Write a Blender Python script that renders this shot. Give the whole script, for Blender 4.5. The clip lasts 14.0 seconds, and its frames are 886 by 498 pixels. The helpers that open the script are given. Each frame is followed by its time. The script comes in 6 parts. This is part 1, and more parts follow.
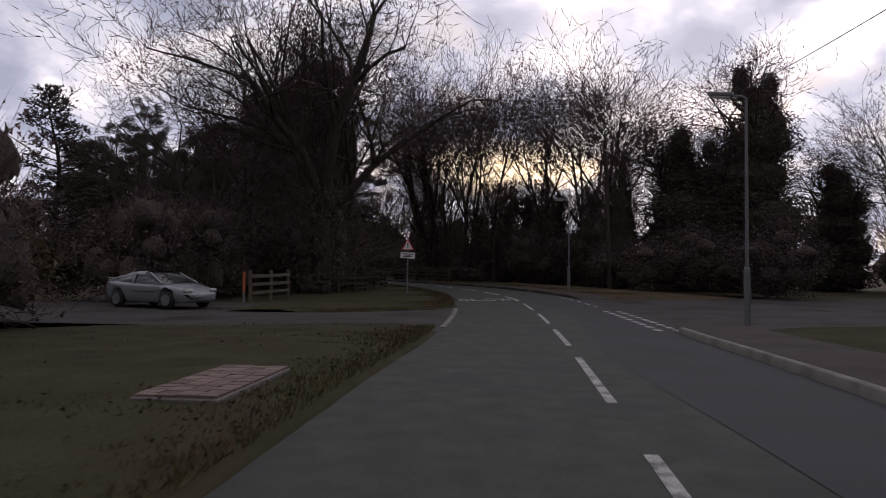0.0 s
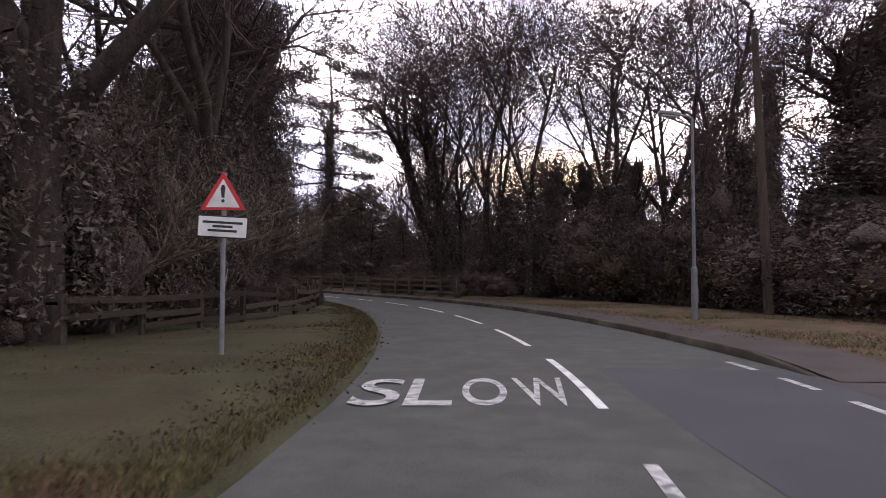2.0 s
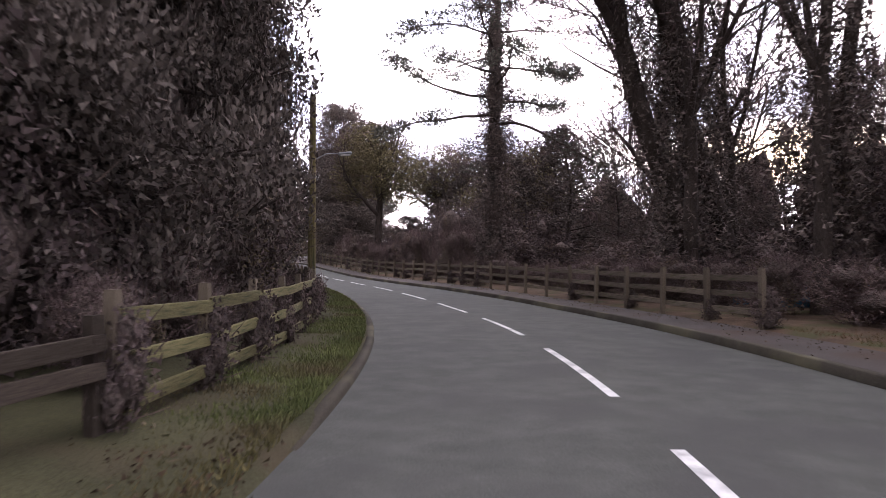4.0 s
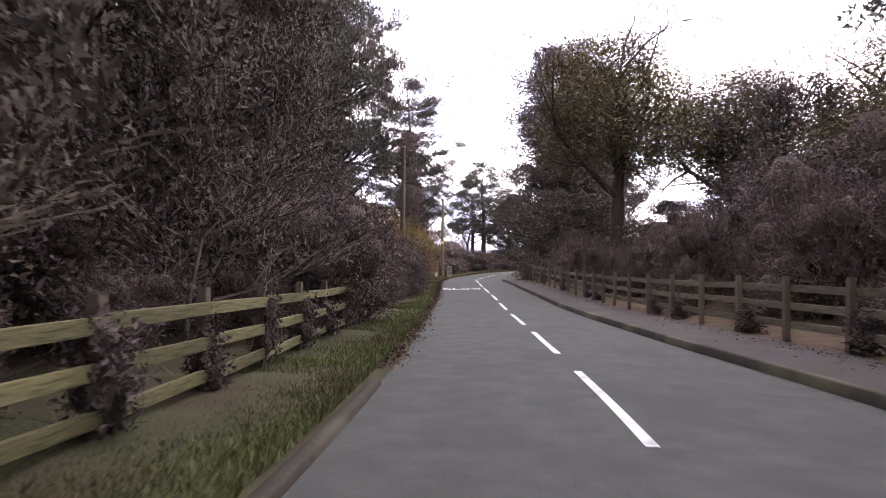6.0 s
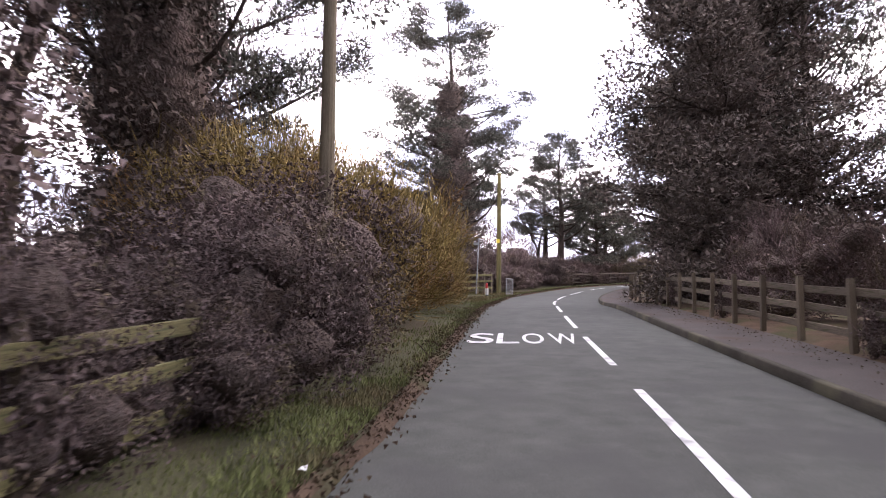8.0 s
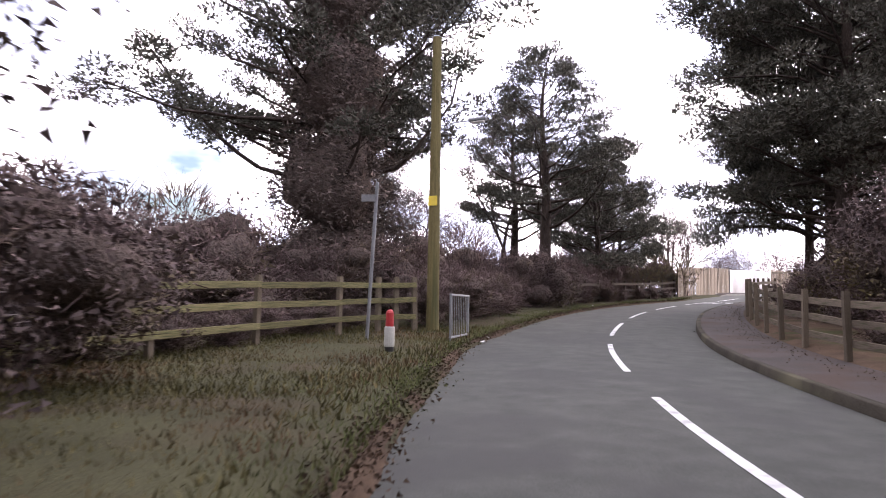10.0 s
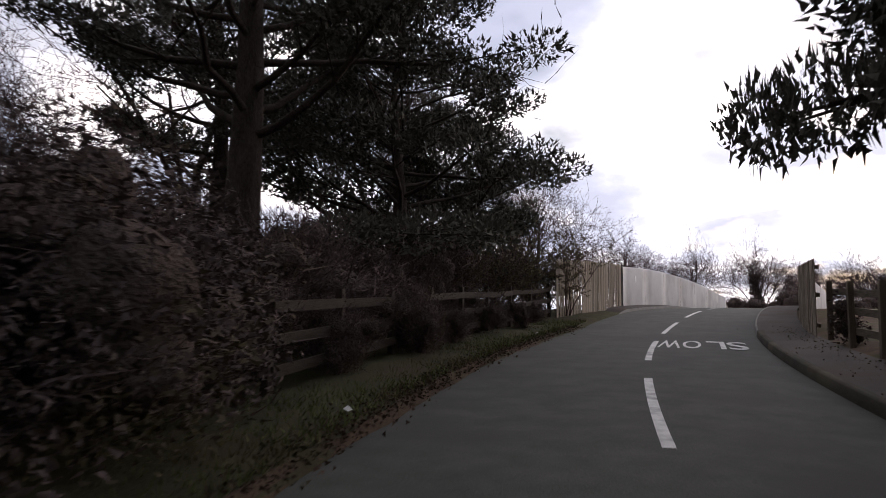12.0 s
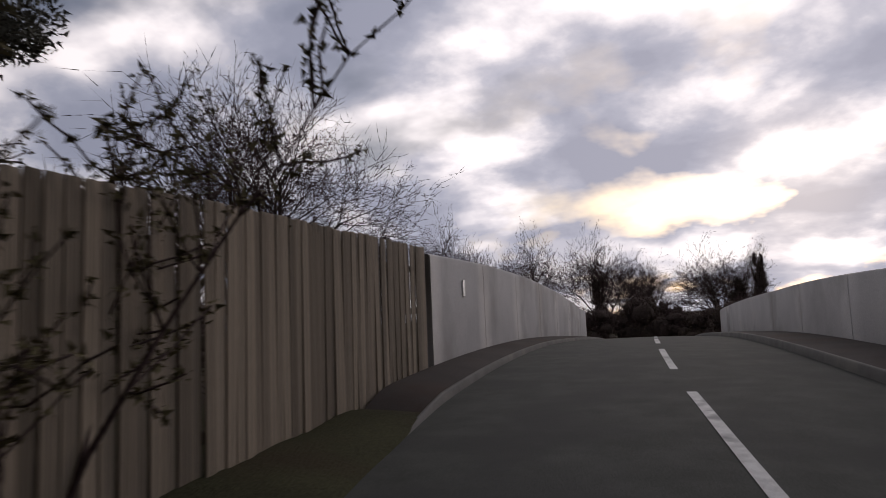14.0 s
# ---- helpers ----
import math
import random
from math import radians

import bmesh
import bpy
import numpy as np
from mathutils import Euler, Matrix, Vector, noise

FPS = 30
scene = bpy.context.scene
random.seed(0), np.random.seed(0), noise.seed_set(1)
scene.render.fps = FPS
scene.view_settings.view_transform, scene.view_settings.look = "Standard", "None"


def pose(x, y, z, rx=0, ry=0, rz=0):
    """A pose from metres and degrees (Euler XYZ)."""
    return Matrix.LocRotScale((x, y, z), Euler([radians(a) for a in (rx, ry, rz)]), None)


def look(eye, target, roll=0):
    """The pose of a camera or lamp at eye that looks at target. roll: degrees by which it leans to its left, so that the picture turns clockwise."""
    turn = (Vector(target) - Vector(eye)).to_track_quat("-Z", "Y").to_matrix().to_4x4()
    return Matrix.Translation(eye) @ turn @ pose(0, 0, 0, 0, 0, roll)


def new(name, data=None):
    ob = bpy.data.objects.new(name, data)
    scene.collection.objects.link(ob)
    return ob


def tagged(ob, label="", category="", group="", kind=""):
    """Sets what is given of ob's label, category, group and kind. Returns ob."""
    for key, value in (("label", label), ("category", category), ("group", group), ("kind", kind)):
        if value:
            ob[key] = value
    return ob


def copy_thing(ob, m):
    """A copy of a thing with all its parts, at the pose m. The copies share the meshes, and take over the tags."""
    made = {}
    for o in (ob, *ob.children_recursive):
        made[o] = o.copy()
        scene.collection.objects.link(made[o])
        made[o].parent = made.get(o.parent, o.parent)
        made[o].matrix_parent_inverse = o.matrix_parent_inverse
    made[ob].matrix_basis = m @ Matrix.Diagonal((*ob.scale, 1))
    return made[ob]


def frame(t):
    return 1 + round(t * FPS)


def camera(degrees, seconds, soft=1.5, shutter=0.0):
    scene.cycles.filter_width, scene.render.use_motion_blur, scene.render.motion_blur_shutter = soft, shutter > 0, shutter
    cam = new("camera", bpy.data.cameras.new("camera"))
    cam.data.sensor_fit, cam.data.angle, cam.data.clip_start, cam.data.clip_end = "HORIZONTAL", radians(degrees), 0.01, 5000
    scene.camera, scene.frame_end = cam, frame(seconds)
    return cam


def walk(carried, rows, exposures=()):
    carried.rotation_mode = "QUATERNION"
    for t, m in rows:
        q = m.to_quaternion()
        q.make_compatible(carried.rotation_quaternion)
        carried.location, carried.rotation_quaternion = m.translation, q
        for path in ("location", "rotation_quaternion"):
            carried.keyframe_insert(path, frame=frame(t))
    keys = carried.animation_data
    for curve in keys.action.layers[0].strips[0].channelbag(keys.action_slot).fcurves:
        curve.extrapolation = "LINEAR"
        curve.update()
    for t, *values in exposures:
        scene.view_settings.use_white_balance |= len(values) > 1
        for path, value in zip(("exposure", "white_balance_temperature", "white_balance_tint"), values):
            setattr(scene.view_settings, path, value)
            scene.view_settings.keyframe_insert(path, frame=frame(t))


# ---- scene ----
# camera and its walk: seconds, place, yaw, pitch, roll
cam = camera(66.0, 14.0, soft=0.5, shutter=0.12)
PATH = [
    (0, 0.00, 0.00, 1.42, 6.02, 1.69, 0.46), (0.5, -0.01, 6.13, 1.41, 5.61, 1.48, 0.49), (1, 0.02, 12.72, 1.30, 6.05, 1.84, 0.68),
    (1.5, 0.00, 18.54, 1.31, 7.73, 2.21, 0.43), (2, -0.28, 23.99, 1.31, 9.67, 2.52, 0.14), (2.2, -0.47, 26.39, 1.33, 10.78, 2.59, -0.04),
    (2.8, -1.34, 33.36, 1.39, 15.56, 2.19, -0.00), (3.6, -3.55, 42.32, 1.43, 23.81, 1.76, 0.04), (4.3, -6.74, 50.33, 1.48, 30.72, 1.42, 0.14),
    (4.5, -7.87, 52.67, 1.48, 32.56, 1.70, -0.00), (5, -11.16, 58.23, 1.53, 38.01, 2.16, 0.89), (5.5, -14.85, 63.52, 1.54, 44.10, 2.41, 0.48),
    (6, -18.68, 68.12, 1.60, 48.29, 2.65, 0.42), (6.5, -22.65, 72.35, 1.69, 51.29, 2.63, 0.62), (7, -27.27, 76.69, 1.80, 52.67, 2.64, 0.86),
    (7.5, -32.25, 81.39, 1.86, 53.17, 3.09, 0.85), (8, -36.66, 85.36, 2.03, 54.20, 3.73, 0.60), (8.2, -38.53, 87.01, 2.10, 54.63, 3.94, 0.49),
    (8.6, -42.47, 90.35, 2.24, 55.53, 3.91, 0.32), (9.4, -50.77, 97.35, 2.69, 54.16, 4.11, 0.33), (10.3, -59.67, 106.01, 2.89, 47.55, 4.77, 1.02),
    (10.5, -61.47, 108.07, 3.06, 46.41, 4.77, 0.88), (11, -65.32, 112.96, 3.36, 42.99, 4.81, 0.64), (11.5, -68.63, 118.08, 3.49, 38.99, 5.12, 0.41),
    (12, -71.50, 123.11, 3.76, 34.42, 5.05, 0.31), (12.5, -73.76, 128.01, 4.03, 30.47, 5.04, -0.06), (13, -75.62, 132.96, 4.21, 26.68, 4.76, 0.08),
    (13.2, -76.30, 134.62, 4.30, 25.11, 4.69, -0.21), (13.5, -77.03, 137.10, 4.36, 22.24, 4.78, -0.86), (13.7, -77.64, 139.21, 4.52, 21.55, 5.22, -1.59),
    (14, -78.17, 142.39, 4.63, 19.87, 5.99, -2.29)]

walk(cam, [(t, pose(x, y, z, 90 + p, -r, yw)) for t, x, y, z, yw, p, r in PATH],
     exposures=[(t, e, 6250, 24 if t < 1.5 else 28 if t < 12 else 21) for t, e in (
         (0, -0.45), (1.0, 0.1), (2.0, 1.3), (4.3, 2.3), (5.5, 2.4), (7.5, 2.55), (8.2, 2.55), (10.3, 2.05), (10.8, 1.62),
         (11.3, 1.0), (12.0, 0.15), (12.6, -0.38), (13.2, -0.92), (14.0, -0.95))])

# ---- light: an overcast dusk with the low sun behind cloud, ahead of the road ----
SUN_AZ, SUN_EL = radians(8.5), radians(9)
world = bpy.data.worlds.new("dusk_sky")
scene.world = world
world.use_nodes = True
wn, wl = world.node_tree.nodes, world.node_tree.links
wn.clear()


def wnode(kind, **values):
    nd = wn.new(kind)
    for k, v in values.items():
        nd.inputs[k].default_value = v
    return nd


out = wn.new("ShaderNodeOutputWorld")
bg = wn.new("ShaderNodeBackground")
sky = wn.new("ShaderNodeTexSky")
sky.sky_type, sky.sun_disc = "NISHITA", False
sky.sun_elevation, sky.sun_rotation = SUN_EL, SUN_AZ
sky.air_density, sky.dust_density = 1.0, 2.0
sky_gain = wn.new("ShaderNodeMixRGB")
sky_gain.blend_type = "MULTIPLY"
sky_gain.inputs[0].default_value = 1.0
sky_gain.inputs[2].default_value = (0.10, 0.108, 0.122, 1)
tc = wn.new("ShaderNodeTexCoord")


def wmath(op, a, b):
    """A maths node of the world; a and b are sockets or numbers."""
    nd = wn.new("ShaderNodeMath")
    nd.operation = op
    for i, v in enumerate((a, b)):
        if isinstance(v, (int, float)):
            nd.inputs[i].default_value = v
        else:
            wl.new(v, nd.inputs[i])
    return nd.outputs["Value"]


# the clouds lie on a level sheet, so that they draw together towards the horizon
axes = wn.new("ShaderNodeSeparateXYZ")
wl.new(tc.outputs["Generated"], axes.inputs[0])
rise = wmath("ADD", wmath("MAXIMUM", axes.outputs["Z"], 0.0), 0.32)
sheet = wn.new("ShaderNodeCombineXYZ")
wl.new(wmath("DIVIDE", axes.outputs["X"], rise), sheet.inputs["X"])
wl.new(wmath("DIVIDE", axes.outputs["Y"], rise), sheet.inputs["Y"])
sheet.inputs["Z"].default_value = 3.7
cloud = wnode("ShaderNodeTexNoise", Scale=2.0, Detail=5.0, Roughness=0.5, Distortion=0.1)
cover = wn.new("ShaderNodeValToRGB")
cover.color_ramp.elements[0].position, cover.color_ramp.elements[1].position = 0.30, 0.46
tone = wnode("ShaderNodeTexNoise", Scale=3.0, Detail=6.0, Roughness=0.5, Distortion=0.1)
cloud_col = wn.new("ShaderNodeValToRGB")
cr = cloud_col.color_ramp
cr.elements[0].position, cr.elements[0].color = 0.37, (0.60, 0.65, 0.76, 1)
cr.elements[1].position, cr.elements[1].color = 0.63, (2.3, 2.2, 2.02, 1)
for place, colour in ((0.44, (0.74, 0.79, 0.89, 1)), (0.50, (1.02, 1.04, 1.09, 1)), (0.56, (1.6, 1.56, 1.5, 1))):
    cr.elements.new(place).color = colour
mix = wn.new("ShaderNodeMixRGB")
dot = wn.new("ShaderNodeVectorMath")
dot.operation = "DOT_PRODUCT"
dot.inputs[1].default_value = (math.sin(SUN_AZ) * math.cos(SUN_EL), math.cos(SUN_AZ) * math.cos(SUN_EL), math.sin(SUN_EL))
toward = wn.new("ShaderNodeMapRange")
toward.inputs["From Min"].default_value, toward.inputs["From Max"].default_value = -0.6, 0.9
toward.inputs["To Min"].default_value, toward.inputs["To Max"].default_value = 0.34, 1.0
dim = wn.new("ShaderNodeVectorMath")
dim.operation = "SCALE"


def glow_ring(start, power, colour, base):
    """Light round the hidden sun, added to base."""
    rg = wn.new("ShaderNodeMapRange")
    rg.inputs["From Min"].default_value, rg.inputs["From Max"].default_value = start, 1.0
    wl.new(dot.outputs["Value"], rg.inputs["Value"])
    add = wn.new("ShaderNodeMixRGB")
    add.blend_type = "ADD"
    add.inputs[2].default_value = colour
    wl.new(wmath("POWER", rg.outputs["Result"], power), add.inputs[0])
    wl.new(base, add.inputs[1])
    return add.outputs["Color"]


wl.new(sheet.outputs["Vector"], cloud.inputs["Vector"])
wl.new(sheet.outputs["Vector"], tone.inputs["Vector"])
wl.new(cloud.outputs["Fac"], cover.inputs["Fac"])
wl.new(tone.outputs["Fac"], cloud_col.inputs["Fac"])
wl.new(sky.outputs["Color"], sky_gain.inputs[1])
wl.new(cover.outputs["Color"], mix.inputs[0])
wl.new(sky_gain.outputs["Color"], mix.inputs[1])
wl.new(cloud_col.outputs["Color"], mix.inputs[2])
wl.new(tc.outputs["Generated"], dot.inputs[0])
wl.new(dot.outputs["Value"], toward.inputs["Value"])
wl.new(mix.outputs["Color"], dim.inputs[0])
wl.new(toward.outputs["Result"], dim.inputs["Scale"])
lit = glow_ring(0.6, 2.2, (0.20, 0.165, 0.12, 1), dim.outputs["Vector"])
lit = glow_ring(0.99, 1.5, (0.5, 0.4, 0.25, 1), lit)
wl.new(lit, bg.inputs["Color"])
bg.inputs["Strength"].default_value = 1.0
wl.new(bg.outputs["Background"], out.inputs["Surface"])

sun = new("sun", bpy.data.lights.new("sun", "SUN"))
sun.data.energy, sun.data.angle, sun.data.color = 0.6, radians(18), (1.0, 0.86, 0.70)
sun.matrix_basis = look((0, 0, 60), (-math.sin(SUN_AZ) * 50, -math.cos(SUN_AZ) * 50, 60 - 50 * math.tan(SUN_EL)))


# ---- materials ----
def material(name, a, b, rough=0.85, scale=6.0, fine=60.0, bump=0.3, bump_size=0.01, metal=0.0, island=0.0, rnd=0.0, c=None, spot=None, stretch=None, spec=0.5):
    """Two colours mixed by coarse and fine noise; c: a third in stains at metre scale; island, rnd: brightness by piece and by object."""
    m = bpy.data.materials.new(name)
    m.use_nodes = True
    n, l = m.node_tree.nodes, m.node_tree.links
    bs = n["Principled BSDF"]
    co = n.new("ShaderNodeTexCoord")
    mp = n.new("ShaderNodeMapping")
    l.new(co.outputs["Object"], mp.inputs["Vector"])
    if stretch:
        mp.inputs["Scale"].default_value = stretch
    big = n.new("ShaderNodeTexNoise")
    big.inputs["Scale"].default_value, big.inputs["Detail"].default_value = scale, 5
    small = n.new("ShaderNodeTexNoise")
    small.inputs["Scale"].default_value, small.inputs["Detail"].default_value = fine, 3
    for t in (big, small):
        l.new(mp.outputs["Vector"], t.inputs["Vector"])
    add = n.new("ShaderNodeMath")
    add.operation = "MULTIPLY_ADD"
    add.inputs[1].default_value = 0.5
    l.new(small.outputs["Fac"], add.inputs[0])
    half = n.new("ShaderNodeMath")
    half.operation = "MULTIPLY"
    half.inputs[1].default_value = 0.5
    l.new(big.outputs["Fac"], half.inputs[0])
    l.new(half.outputs["Value"], add.inputs[2])
    ramp = n.new("ShaderNodeValToRGB")
    ramp.color_ramp.elements[0].position, ramp.color_ramp.elements[0].color = 0.36, (*a, 1)
    ramp.color_ramp.elements[1].position, ramp.color_ramp.elements[1].color = 0.64, (*b, 1)
    l.new(add.outputs["Value"], ramp.inputs["Fac"])
    col = ramp.outputs["Color"]
    if c:
        st = n.new("ShaderNodeTexNoise")
        st.inputs["Scale"].default_value, st.inputs["Detail"].default_value = spot or scale * 0.15, 6
        l.new(mp.outputs["Vector"], st.inputs["Vector"])
        sr = n.new("ShaderNodeValToRGB")
        sr.color_ramp.elements[0].position, sr.color_ramp.elements[1].position = 0.5, 0.66
        l.new(st.outputs["Fac"], sr.inputs["Fac"])
        mx = n.new("ShaderNodeMixRGB")
        mx.inputs[2].default_value = (*c, 1)
        l.new(sr.outputs["Color"], mx.inputs[0])
        l.new(col, mx.inputs[1])
        col = mx.outputs["Color"]
    for amount, node, socket in ((island, "ShaderNodeNewGeometry", "Random Per Island"), (rnd, "ShaderNodeObjectInfo", "Random")):
        if amount:
            src = n.new(node)
            rg = n.new("ShaderNodeMapRange")
            rg.inputs["To Min"].default_value, rg.inputs["To Max"].default_value = 1 - amount, 1 + amount
            l.new(src.outputs[socket], rg.inputs["Value"])
            hs = n.new("ShaderNodeHueSaturation")
            l.new(rg.outputs["Result"], hs.inputs["Value"])
            l.new(col, hs.inputs["Color"])
            col = hs.outputs["Color"]
    l.new(col, bs.inputs["Base Color"])
    bs.inputs["Roughness"].default_value, bs.inputs["Metallic"].default_value = rough, metal
    bs.inputs["Specular IOR Level"].default_value = spec
    if bump:
        bp = n.new("ShaderNodeBump")
        bp.inputs["Strength"].default_value, bp.inputs["Distance"].default_value = bump, bump_size
        l.new(add.outputs["Value"], bp.inputs["Height"])
        l.new(bp.outputs["Normal"], bs.inputs["Normal"])
    return m


